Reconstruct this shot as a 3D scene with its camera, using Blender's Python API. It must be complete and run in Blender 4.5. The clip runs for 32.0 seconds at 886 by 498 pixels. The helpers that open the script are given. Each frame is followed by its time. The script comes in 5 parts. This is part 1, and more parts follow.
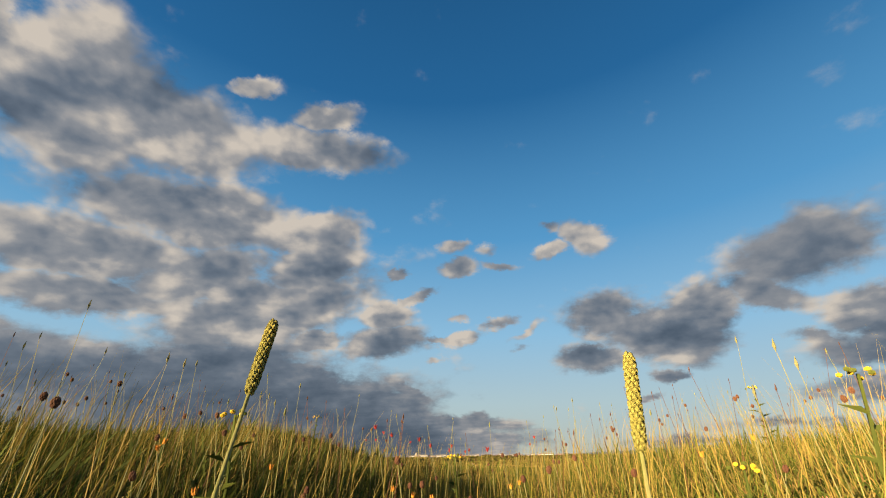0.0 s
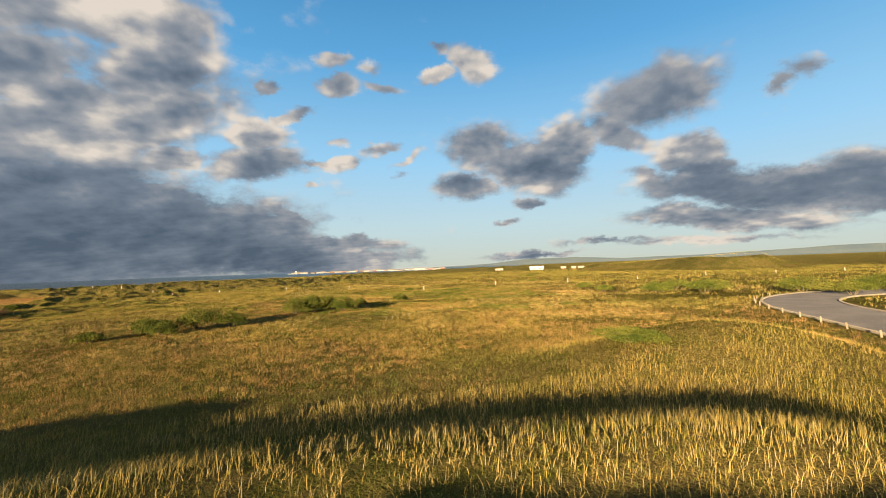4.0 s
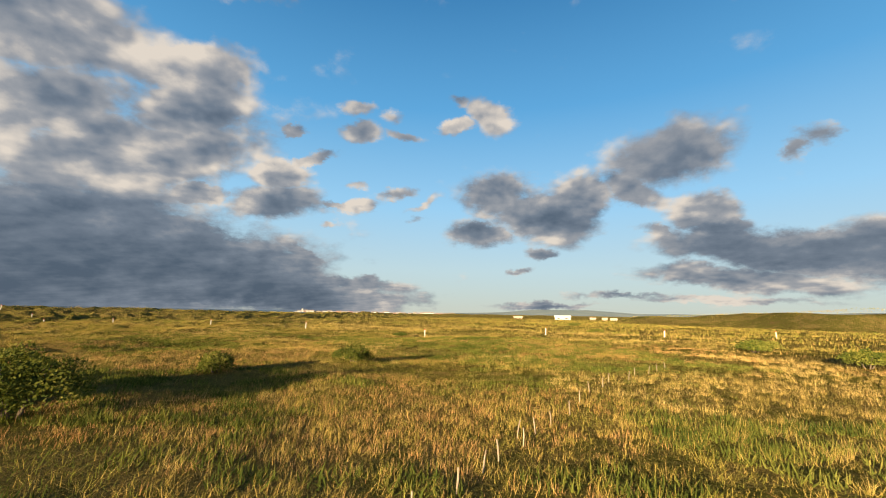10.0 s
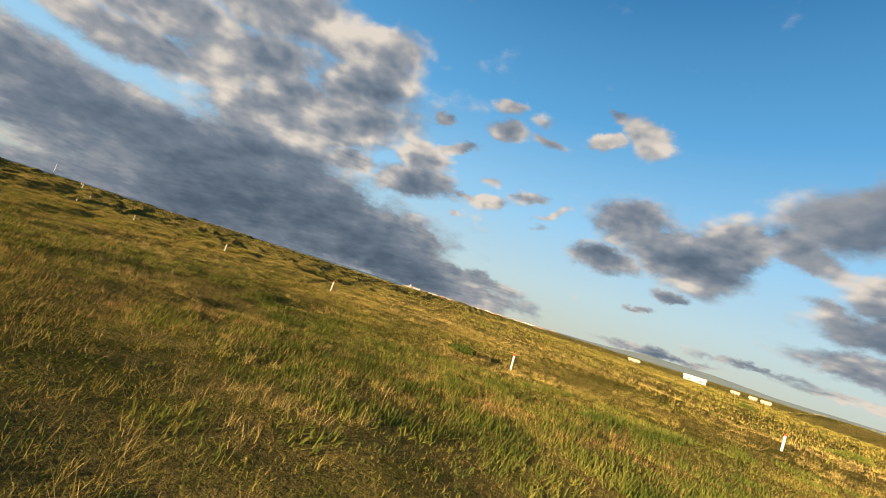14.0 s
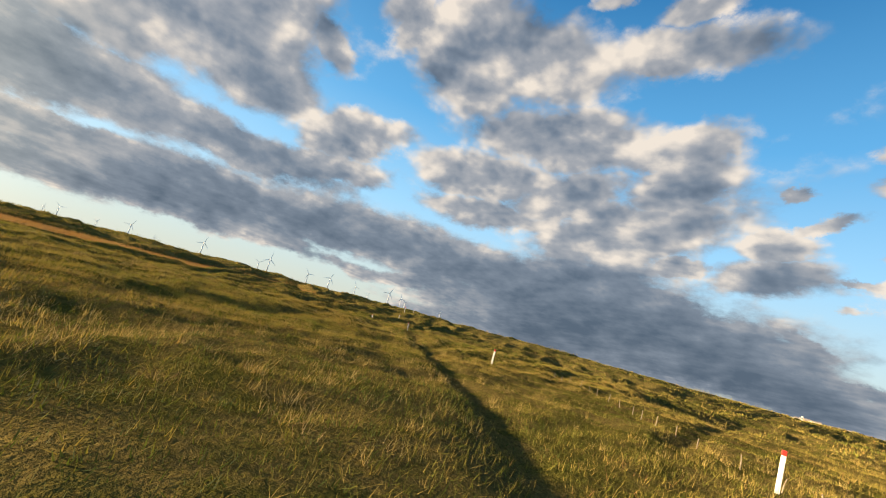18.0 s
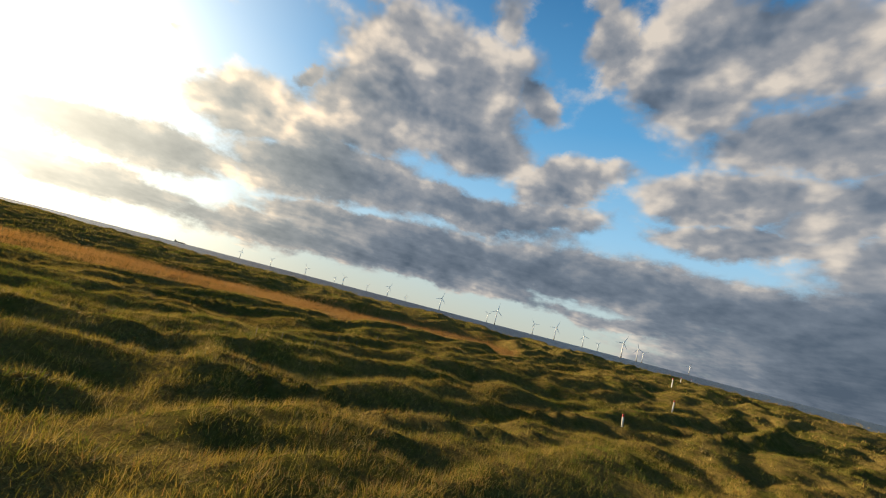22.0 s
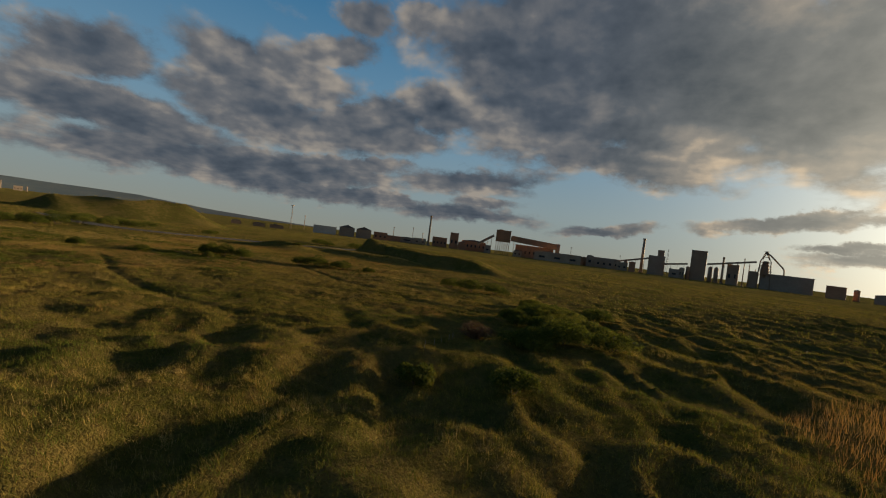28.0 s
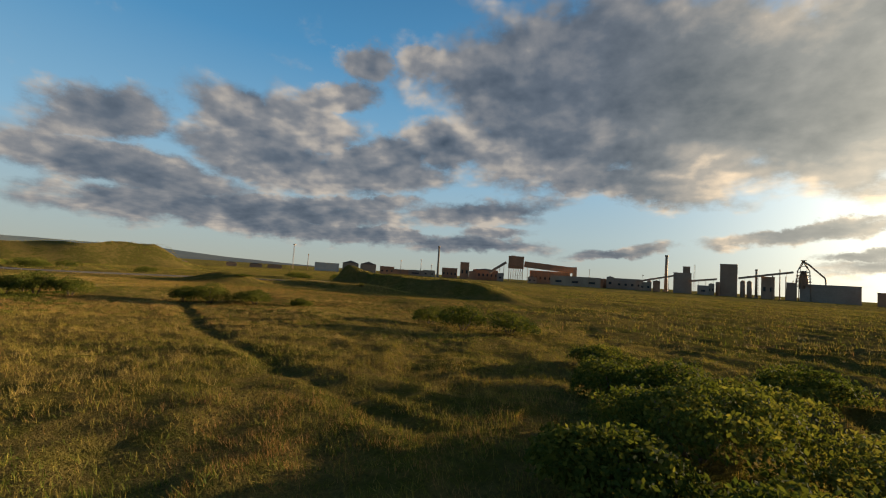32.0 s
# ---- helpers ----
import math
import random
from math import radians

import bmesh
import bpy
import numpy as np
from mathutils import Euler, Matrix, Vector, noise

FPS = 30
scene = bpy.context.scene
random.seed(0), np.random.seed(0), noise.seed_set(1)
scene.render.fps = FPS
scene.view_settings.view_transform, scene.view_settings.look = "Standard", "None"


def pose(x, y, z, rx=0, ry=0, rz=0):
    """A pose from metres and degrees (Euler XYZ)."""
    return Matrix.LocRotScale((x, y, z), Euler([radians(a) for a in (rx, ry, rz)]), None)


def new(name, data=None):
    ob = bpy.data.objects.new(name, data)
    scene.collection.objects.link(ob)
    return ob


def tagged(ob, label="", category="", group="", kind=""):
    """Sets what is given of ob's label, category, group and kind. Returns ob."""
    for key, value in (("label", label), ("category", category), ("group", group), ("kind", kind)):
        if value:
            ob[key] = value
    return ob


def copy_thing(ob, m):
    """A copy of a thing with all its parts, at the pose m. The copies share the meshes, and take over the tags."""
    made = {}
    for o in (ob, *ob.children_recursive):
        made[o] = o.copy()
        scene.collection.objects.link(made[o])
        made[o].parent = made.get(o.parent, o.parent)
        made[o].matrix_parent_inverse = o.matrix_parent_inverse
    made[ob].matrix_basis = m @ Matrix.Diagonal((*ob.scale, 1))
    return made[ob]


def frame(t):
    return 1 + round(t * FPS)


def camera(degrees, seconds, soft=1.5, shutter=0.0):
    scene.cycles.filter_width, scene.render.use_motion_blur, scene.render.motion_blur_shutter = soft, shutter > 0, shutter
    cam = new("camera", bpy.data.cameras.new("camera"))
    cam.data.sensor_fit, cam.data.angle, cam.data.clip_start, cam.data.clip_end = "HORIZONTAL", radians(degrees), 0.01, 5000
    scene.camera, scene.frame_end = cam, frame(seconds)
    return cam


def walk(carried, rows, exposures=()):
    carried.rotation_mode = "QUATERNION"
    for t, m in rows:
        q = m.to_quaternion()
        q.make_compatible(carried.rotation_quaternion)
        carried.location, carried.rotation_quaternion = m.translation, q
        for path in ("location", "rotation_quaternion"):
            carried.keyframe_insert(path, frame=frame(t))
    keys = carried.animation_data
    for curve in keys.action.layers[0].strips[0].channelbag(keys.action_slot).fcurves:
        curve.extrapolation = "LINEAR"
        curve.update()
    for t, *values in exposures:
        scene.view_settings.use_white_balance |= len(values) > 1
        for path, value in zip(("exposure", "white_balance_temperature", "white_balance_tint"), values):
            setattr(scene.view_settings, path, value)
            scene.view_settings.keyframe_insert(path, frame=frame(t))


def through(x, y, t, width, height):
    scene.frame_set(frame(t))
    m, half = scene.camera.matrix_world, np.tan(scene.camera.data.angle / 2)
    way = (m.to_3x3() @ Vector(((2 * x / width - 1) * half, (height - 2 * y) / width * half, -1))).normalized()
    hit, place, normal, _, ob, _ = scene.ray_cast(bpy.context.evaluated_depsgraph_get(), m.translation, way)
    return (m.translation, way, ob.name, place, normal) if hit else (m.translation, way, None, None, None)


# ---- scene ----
# The camera: a small drone that lifts off a grassy bank, flies over the field and swings round.
cam = camera(92.5, 32.0, soft=1.1)
# seconds, x, y, z, yaw to the left, pitch up, roll
PATH = [
    (0.0, -0.00, -0.15, 3.19, 3.98, 25.88, -0.63),
    (0.5, 0.02, 0.15, 3.22, 4.35, 26.51, -1.02),
    (1.0, 0.04, 0.87, 3.29, 4.81, 15.85, -0.22),
    (1.5, 0.01, 2.20, 3.60, 4.94, -1.63, -0.32),
    (2.0, 0.06, 4.10, 4.05, 3.94, -2.57, -1.42),
    (2.5, 0.14, 6.30, 4.50, -3.28, -2.17, -2.35),
    (3.0, 0.17, 8.80, 4.90, -9.87, 0.69, -4.02),
    (3.5, 0.32, 11.30, 5.05, -11.58, 1.72, -2.64),
    (5.5, 1.82, 21.32, 4.79, -10.06, 5.01, -0.29),
    (6.0, 2.43, 24.32, 4.60, -10.20, 5.05, -0.32),
    (6.5, 3.09, 27.91, 4.38, -10.14, 5.14, -0.19),
    (7.0, 3.72, 31.66, 4.15, -9.88, 5.30, 0.49),
    (7.5, 4.37, 35.41, 3.90, -9.94, 6.42, 0.62),
    (8.0, 5.01, 38.89, 3.70, -10.18, 7.74, 0.69),
    (8.5, 5.67, 42.46, 3.53, -10.18, 7.86, 0.72),
    (9.0, 6.30, 46.17, 3.34, -10.10, 8.19, 0.65),
    (9.5, 7.10, 50.11, 3.13, -10.05, 8.45, 0.70),
    (10.0, 7.78, 53.97, 3.03, -10.04, 8.57, 1.15),
    (10.5, 8.39, 57.50, 2.94, -10.06, 8.66, 1.05),
    (11.0, 9.00, 61.07, 2.86, -10.09, 7.35, 0.96),
    (11.5, 9.63, 64.58, 2.75, -9.80, 7.38, 1.56),
    (12.0, 10.24, 68.15, 2.68, -9.17, 7.58, 2.47),
    (12.5, 10.90, 71.92, 2.69, -8.07, 7.55, 4.74),
    (13.0, 11.43, 75.80, 2.80, -4.89, 7.26, 8.44),
    (13.5, 11.85, 79.51, 2.92, -0.36, 6.66, 12.66),
    (14.0, 11.96, 83.44, 3.02, 5.50, 6.07, 17.59),
    (14.5, 11.81, 87.27, 3.13, 13.00, 6.30, 22.01),
    (15.0, 11.46, 90.77, 3.14, 19.75, 6.96, 25.33),
    (15.5, 11.22, 94.51, 3.01, 26.10, 6.63, 26.76),
    (17.5, 3.85, 108.13, 1.95, 49.23, 9.30, 19.96),
    (18.0, 0.89, 110.20, 2.12, 50.29, 9.30, 15.20),
    (18.5, -2.50, 112.39, 2.33, 51.09, 9.51, 9.29),
    (19.0, -5.69, 114.36, 2.75, 52.70, 8.99, 6.49),
    (19.5, -9.07, 116.42, 2.81, 54.63, 8.50, 4.88),
    (20.0, -12.78, 118.83, 2.96, 56.58, 8.19, 3.81),
    (20.5, -15.91, 120.83, 3.19, 60.47, 7.85, 7.08),
    (21.0, -19.00, 122.59, 3.38, 67.02, 8.32, 12.81),
    (21.5, -22.26, 124.09, 3.51, 74.24, 8.97, 13.99),
    (22.0, -25.17, 125.39, 3.86, 80.51, 7.96, 14.56),
    (22.5, -28.19, 126.33, 4.15, 86.00, 7.25, 15.07),
    (23.0, -31.68, 126.91, 4.36, 91.77, 7.32, 15.34),
    (23.5, -35.07, 127.21, 4.48, 101.07, 8.86, 16.95),
    (24.0, -38.55, 126.91, 4.52, 112.22, 10.27, 19.85),
    (24.5, -41.99, 126.15, 4.64, 124.74, 11.36, 23.55),
    (25.0, -45.28, 125.33, 4.89, 137.69, 11.77, 27.61),
    (25.5, -48.83, 125.28, 5.59, 150.00, 10.46, 28.27),
    (26.0, -52.35, 124.17, 5.92, 162.70, 8.50, 27.21),
    (26.5, -55.33, 122.16, 6.39, 174.19, 5.72, 24.77),
    (28.5, -58.13, 111.50, 6.28, 205.86, -0.73, 3.56),
    (29.0, -57.40, 108.37, 5.80, 202.45, 1.21, -0.80),
    (29.5, -56.55, 105.01, 5.33, 202.86, 2.15, 0.73),
    (30.0, -55.54, 101.50, 4.83, 203.10, 4.42, 1.24),
    (30.5, -54.46, 97.89, 4.35, 202.47, 6.53, 1.05),
    (31.0, -53.67, 94.76, 4.21, 202.33, 6.63, 1.42),
    (31.5, -52.37, 91.10, 4.24, 202.66, 4.68, 2.64),
    (32.0, -51.36, 87.53, 4.07, 203.88, 3.44, 3.67),
]


def carried_pose(x, y, z, yaw, pitch, roll):
    return Matrix.Translation((x, y, z)) @ pose(0, 0, 0, 0, 0, yaw) @ pose(0, 0, 0, 90 + pitch) @ pose(0, 0, 0, 0, 0, roll)


EXPOSURES = [(0.0, 0.8), (2.0, 1.0), (3.0, 1.12), (5.5, 1.12), (12.0, 1.1), (15.0, 1.12), (18.5, 1.35), (21.0, 1.25), (22.5, 0.85), (24.0, 0.25), (26.0, -0.4), (26.5, -0.5), (28.5, 0.05), (30.0, 0.45), (32.0, 0.6)]
walk(cam, [(row[0], carried_pose(*row[1:])) for row in PATH], EXPOSURES)

# ---------------------------------------------------------------- sky and sun
SUN_AZ, SUN_EL = 138.0, 7.8  # azimuth to the left of +y, elevation


def heading(az, el=0.0):
    a, e = radians(az), radians(el)
    return Vector((-math.sin(a) * math.cos(e), math.cos(a) * math.cos(e), math.sin(e)))


TO_SUN = heading(SUN_AZ, SUN_EL)
sun_data = bpy.data.lights.new("sun", "SUN")
sun_data.energy, sun_data.angle, sun_data.color = 8.2, radians(0.6), (1.0, 0.76, 0.45)
sun = new("sun", sun_data)
sun.matrix_world = Matrix.Translation((0, 0, 200)) @ TO_SUN.to_track_quat("Z", "Y").to_matrix().to_4x4()

world = bpy.data.worlds.new("evening_sky")
scene.world = world
world.use_nodes = True
WT = world.node_tree
WT.nodes.clear()


class Nodes:
    """Short calls for building a node tree."""

    def __init__(self, tree):
        self.tree = tree

    def add(self, kind):
        return self.tree.nodes.new(kind)

    def link(self, a, b):
        self.tree.links.new(a, b)
        return b

    def put(self, socket, value):
        if isinstance(value, bpy.types.NodeSocket):
            self.tree.links.new(value, socket)
        else:
            socket.default_value = value

    def math(self, op, a, b=0.0, c=0.0, clamp=False):
        n = self.add("ShaderNodeMath")
        n.operation, n.use_clamp = op, clamp
        for s, v in zip(n.inputs, (a, b, c)):
            self.put(s, v)
        return n.outputs[0]

    def vec(self, op, a, b=(0, 0, 0), scale=None):
        n = self.add("ShaderNodeVectorMath")
        n.operation = op
        self.put(n.inputs[0], a)
        self.put(n.inputs[1], b)
        if scale is not None:
            self.put(n.inputs[3], scale)
        return n

    def mix(self, f, a, b, blend="MIX"):
        n = self.add("ShaderNodeMix")
        n.data_type, n.blend_type = "RGBA", blend
        self.put(n.inputs[0], f)
        self.put(n.inputs[6], a)
        self.put(n.inputs[7], b)
        return n.outputs[2]

    def noise(self, vector, scale, detail=4.0, rough=0.55, distort=0.0):
        n = self.add("ShaderNodeTexNoise")
        if vector is not None:
            self.put(n.inputs["Vector"], vector)
        n.inputs["Scale"].default_value, n.inputs["Detail"].default_value = scale, detail
        n.inputs["Roughness"].default_value, n.inputs["Distortion"].default_value = rough, distort
        return n.outputs["Fac"]

    def ramp(self, f, lo, hi, smooth=True, a=0.0, b=1.0):
        n = self.add("ShaderNodeMapRange")
        n.interpolation_type, n.clamp = "SMOOTHSTEP" if smooth else "LINEAR", not smooth
        self.put(n.inputs[0], f)
        for s, v in zip(n.inputs[1:5], (lo, hi, a, b)):
            self.put(s, v)
        return n.outputs[0]

    def colours(self, f, stops):
        n = self.add("ShaderNodeValToRGB")
        self.put(n.inputs[0], f)
        e = n.color_ramp.elements
        while len(e) < len(stops):
            e.new(0.5)
        for el, (p, c) in zip(e, stops):
            el.position, el.color = p, (*c, 1)
        return n.outputs[0]


W = Nodes(WT)
DIRN = W.add("ShaderNodeTexCoord").outputs["Generated"]
SEP = W.add("ShaderNodeSeparateXYZ")
W.link(DIRN, SEP.inputs[0])
DX, DY, DZ = SEP.outputs
ELEV = W.math("MULTIPLY", W.math("ARCSINE", DZ), 57.2958)
AZIM = W.math("MULTIPLY", W.math("ARCTAN2", W.math("MULTIPLY", DX, -1.0), DY), 57.2958)
AZIM = W.math("WRAP", AZIM, 296.0, -64.0)
# ragged edges: the lookup is pushed about by noise
PLANE = W.vec("MULTIPLY", DIRN, (1.0, 1.0, 1.5)).outputs[0]
WARP = W.add("ShaderNodeTexNoise")
W.put(WARP.inputs["Vector"], PLANE)
WARP.inputs["Scale"].default_value, WARP.inputs["Detail"].default_value, WARP.inputs["Roughness"].default_value = 8.0, 9.0, 0.68
PUSH = W.vec("MULTIPLY", W.vec("SUBTRACT", WARP.outputs["Color"], (0.5, 0.5, 0.5)).outputs[0], (6.5, 4.2, 0.0)).outputs[0]
SPOT = W.add("ShaderNodeCombineXYZ")
W.put(SPOT.inputs[0], AZIM)
W.put(SPOT.inputs[1], ELEV)
SPOT = W.vec("ADD", SPOT.outputs[0], PUSH).outputs[0]

STATE, gloom = SPOT, 0.0  # x and y: the place in the sky, z: how much cloud stands there


def cloud(az, el, w, h, turn=0.0, dense=1.0, dark=0.0):
    """One cloud: where it stands, its half width and half height in degrees, how far it is turned, how dense and how dark it is."""
    global STATE, gloom
    n = W.add("ShaderNodeMapping")
    n.vector_type = "TEXTURE"
    W.put(n.inputs[0], STATE)
    n.inputs[1].default_value, n.inputs[2].default_value, n.inputs[3].default_value = (az, el, 0), (0, 0, radians(turn)), (w * 2.0, h * 2.0, 1)
    r = W.vec("LENGTH", W.vec("MULTIPLY", n.outputs[0], (1, 1, 0)).outputs[0]).outputs["Value"]
    c = W.add("ShaderNodeCombineXYZ")
    c.inputs[0].default_value = c.inputs[1].default_value = -999.0
    W.put(c.inputs[2], W.ramp(r, 1.0, 0.0, True, 0.0, dense))
    if dark:
        gloom = W.math("MAXIMUM", W.ramp(r, 1.0, 0.1, True, 0.0, dark), gloom)
    STATE = W.vec("MAXIMUM", STATE, c.outputs[0]).outputs[0]


cloud(29.3, 4.8, 20.9, 5.2, 1, 1.30, 0.50)
cloud(14.6, 3.3, 15.4, 3.1, 10, 1.30, 0.55)
cloud(1.9, 3.6, 6.8, 1.0, 7, 1.00, 0.35)
cloud(32.9, 8.4, 10.1, 3.8, -9, 1.10, 0.40)
cloud(25.9, 16.6, 12.6, 3.5, -18, 1.00, 0.10)
cloud(35.5, 19.6, 8.2, 2.9, -17, 1.00, 0.05)
cloud(22.5, 22.4, 7.3, 3.3, -29, 0.95, 0.05)
cloud(23.8, 26.7, 6.2, 1.8, -12, 0.95, 0.00)
cloud(35.6, 25.8, 9.4, 2.3, -15, 1.00, 0.05)
cloud(21.3, 13.1, 2.9, 1.1, -9, 1.00, 0.00)
cloud(11.9, 17.0, 3.6, 1.5, -7, 1.00, 0.05)
cloud(12.1, 13.5, 4.8, 1.9, -6, 1.00, 0.30)
cloud(9.0, 7.4, 3.7, 1.1, 21, 0.90, 0.10)
cloud(10.4, 22.3, 1.6, 0.6, -8, 0.90, 0.00)
cloud(1.5, 23.2, 2.4, 1.1, -5, 0.95, 0.00)
cloud(1.9, 26.1, 2.0, 0.8, -5, 0.85, 0.00)
cloud(-4.9, 23.3, 2.6, 0.6, 5, 0.85, 0.00)
cloud(-3.1, 25.9, 1.6, 0.7, -3, 0.60, 0.00)
cloud(7.7, 19.2, 3.6, 0.6, -19, 0.85, 0.00)
cloud(1.7, 16.9, 1.7, 0.6, -4, 0.75, 0.00)
cloud(-3.7, 15.7, 2.2, 0.7, -9, 0.85, 0.00)
cloud(-6.6, 14.3, 2.5, 0.6, -24, 0.70, 0.00)
cloud(1.9, 14.1, 2.3, 0.7, -4, 0.90, 0.00)
cloud(4.3, 14.1, 2.5, 0.4, 3, 0.80, 0.00)
cloud(-6.1, 12.3, 1.3, 0.5, -1, 0.60, 0.10)
cloud(5.1, 11.6, 0.9, 0.5, -4, 0.70, 0.00)
cloud(-16.3, 26.5, 3.1, 1.8, 25, 1.00, 0.00)
cloud(-11.8, 24.9, 2.4, 0.9, -11, 0.95, 0.00)
cloud(-12.6, 28.1, 1.6, 0.8, 2, 0.75, 0.00)
cloud(-17.3, 15.6, 4.4, 2.5, -6, 1.00, 0.20)
cloud(-23.2, 12.8, 6.8, 2.6, 13, 1.05, 0.30)
cloud(-28.5, 14.7, 3.2, 2.7, 6, 1.00, 0.15)
cloud(-14.4, 10.5, 3.7, 1.6, 2, 1.00, 0.30)
cloud(-39.2, 19.5, 6.4, 3.7, -8, 0.90, 0.35)
cloud(-34.7, 15.4, 4.0, 1.5, 18, 0.95, 0.15)
cloud(-41.8, 12.5, 3.7, 1.9, 9, 1.00, 0.20)
cloud(-44.0, 9.9, 2.9, 1.2, 8, 0.95, 0.35)
cloud(-37.5, 9.8, 2.7, 0.7, 22, 0.70, 0.10)
cloud(-23.4, 8.0, 2.0, 0.7, 3, 0.85, 0.35)
cloud(-20.3, 5.5, 1.5, 0.4, -19, 0.70, 0.20)
cloud(-50.0, 7.0, 11.1, 2.0, 8, 1.15, 0.45)
cloud(-44.3, 4.4, 7.9, 1.2, 6, 1.00, 0.15)
cloud(299.2, 2.4, 7.8, 1.4, 3, 1.00, 0.24)
cloud(246.0, 14.3, 2.3, 3.6, 47, 0.95, 0.27)
cloud(-52.8, 18.7, 1.4, 1.3, 11, 0.70, 0.30)
cloud(-23.6, 1.3, 6.6, 0.4, -3, 0.70, 0.20)
cloud(-32.4, 2.6, 5.7, 0.4, 0, 0.70, 0.15)
cloud(-42.7, 2.0, 9.3, 0.4, 1, 0.60, 0.10)
cloud(53.8, 33.6, 6.4, 7.0, -32, 1.15, 0.05)
cloud(64.5, 37.4, 4.1, 2.5, -40, 0.95, 0.00)
cloud(72.7, 28.8, 2.1, 3.8, -51, 1.00, 0.20)
cloud(22.8, 37.6, 10.1, 2.1, 2, 1.00, 0.00)
cloud(23.7, 41.6, 4.2, 1.2, -11, 0.90, 0.00)
cloud(34.9, 42.0, 3.5, 1.0, -19, 0.80, 0.00)
cloud(39.4, 27.1, 10.3, 2.8, -10, 1.05, 0.10)
cloud(64.1, 19.5, 4.5, 2.0, -21, 1.00, 0.05)
cloud(93.0, 23.8, 8.8, 5.7, -16, 1.15, 0.10)
cloud(44.0, 35.5, 12.0, 4.2, -0, 1.10, 0.05)
cloud(64.2, 20.9, 5.7, 2.1, -16, 0.95, 0.00)
cloud(39.5, 26.2, 11.2, 3.1, -3, 1.10, 0.10)
cloud(20.8, 27.2, 4.9, 2.6, -18, 1.00, 0.05)
cloud(23.1, 22.0, 6.2, 1.8, -12, 0.95, 0.00)
cloud(45.9, 20.2, 9.8, 2.8, -2, 1.00, 0.05)
cloud(67.3, 15.3, 7.5, 1.8, -7, 0.95, 0.00)
cloud(29.1, 18.4, 8.2, 2.2, 3, 1.00, 0.15)
cloud(45.8, 15.4, 9.5, 1.8, -2, 0.95, 0.05)
cloud(96.7, 14.2, 9.8, 3.1, -9, 1.10, 0.35)
cloud(103.0, 17.3, 3.3, 2.4, -21, 1.00, 0.10)
cloud(93.3, 7.9, 11.5, 1.5, -3, 1.00, 0.35)
cloud(75.8, 8.4, 13.1, 2.0, 1, 1.05, 0.35)
cloud(53.9, 8.5, 20.1, 3.0, 4, 1.15, 0.40)
cloud(32.4, 6.9, 16.8, 3.2, 4, 1.20, 0.45)
cloud(81.3, 4.4, 15.3, 1.2, 1, 1.00, 0.30)
cloud(60.7, 3.6, 13.3, 1.0, 2, 0.80, 0.15)
cloud(28.7, 36.3, 6.5, 1.2, 5, 0.90, 0.00)
cloud(86.5, 27.9, 12.3, 7.5, 4, 1.20, 0.10)
cloud(79.1, 22.1, 7.5, 3.4, -4, 1.05, 0.30)
cloud(79.5, 38.0, 3.1, 3.5, -36, 0.90, 0.00)
cloud(98.4, 36.1, 2.1, 2.1, -8, 0.80, 0.00)
cloud(90.4, 43.0, 5.2, 1.5, -3, 0.90, 0.00)
cloud(103.3, 23.8, 2.1, 1.1, -31, 0.90, 0.00)
cloud(108.8, 17.3, 6.4, 3.7, -7, 1.15, 0.05)
cloud(118.2, 9.4, 9.8, 2.4, -6, 1.10, 0.50)
cloud(97.9, 12.8, 14.0, 3.0, -5, 1.10, 0.45)
cloud(78.3, 13.8, 14.1, 2.1, 3, 1.00, 0.35)
cloud(120.3, 4.1, 10.8, 1.5, -2, 0.95, 0.40)
cloud(101.7, 4.2, 16.1, 1.8, -3, 1.00, 0.45)
cloud(82.8, 6.3, 16.2, 2.2, 2, 1.10, 0.45)
cloud(67.6, 8.1, 7.9, 2.9, 5, 1.15, 0.50)
cloud(123.8, 26.1, 1.0, 0.7, -23, 0.60, 0.00)
cloud(117.2, 29.1, 2.6, 1.8, -2, 0.85, 0.00)
cloud(108.9, 31.7, 1.4, 0.8, -14, 0.60, 0.00)
cloud(119.1, 21.9, 0.9, 0.6, -20, 0.50, 0.00)
cloud(115.3, 19.3, 1.1, 0.6, -18, 0.60, 0.00)
cloud(118.8, 16.6, 0.9, 0.6, -20, 0.50, 0.00)
cloud(66.5, 41.3, 1.9, 4.4, -42, 0.80, 0.00)
cloud(62.6, 35.4, 2.0, 3.4, 19, 1.00, 0.10)
cloud(67.5, 19.6, 4.5, 2.7, -25, 1.00, 0.10)
cloud(168.9, 21.8, 25.6, 7.1, 17, 1.20, 0.50)
cloud(188.6, 18.4, 12.9, 4.8, -5, 1.10, 0.27)
cloud(154.2, 25.5, 8.0, 5.8, 23, 1.10, 0.45)
cloud(150.3, 15.9, 9.1, 4.2, 25, 1.05, 0.40)
cloud(136.8, 19.3, 4.4, 1.9, 20, 1.00, 0.40)
cloud(134.2, 11.2, 7.4, 1.2, -0, 0.95, 0.45)
cloud(149.3, 40.2, 5.0, 4.3, 7, 0.90, 0.00)
cloud(138.7, 36.9, 1.5, 3.6, -26, 0.80, 0.00)
cloud(123.6, 26.4, 1.0, 0.7, -9, 0.60, 0.00)
cloud(200.5, 8.9, 9.5, 1.5, -6, 0.90, 0.24)
cloud(200.3, 4.1, 9.4, 1.1, -1, 0.85, 0.20)
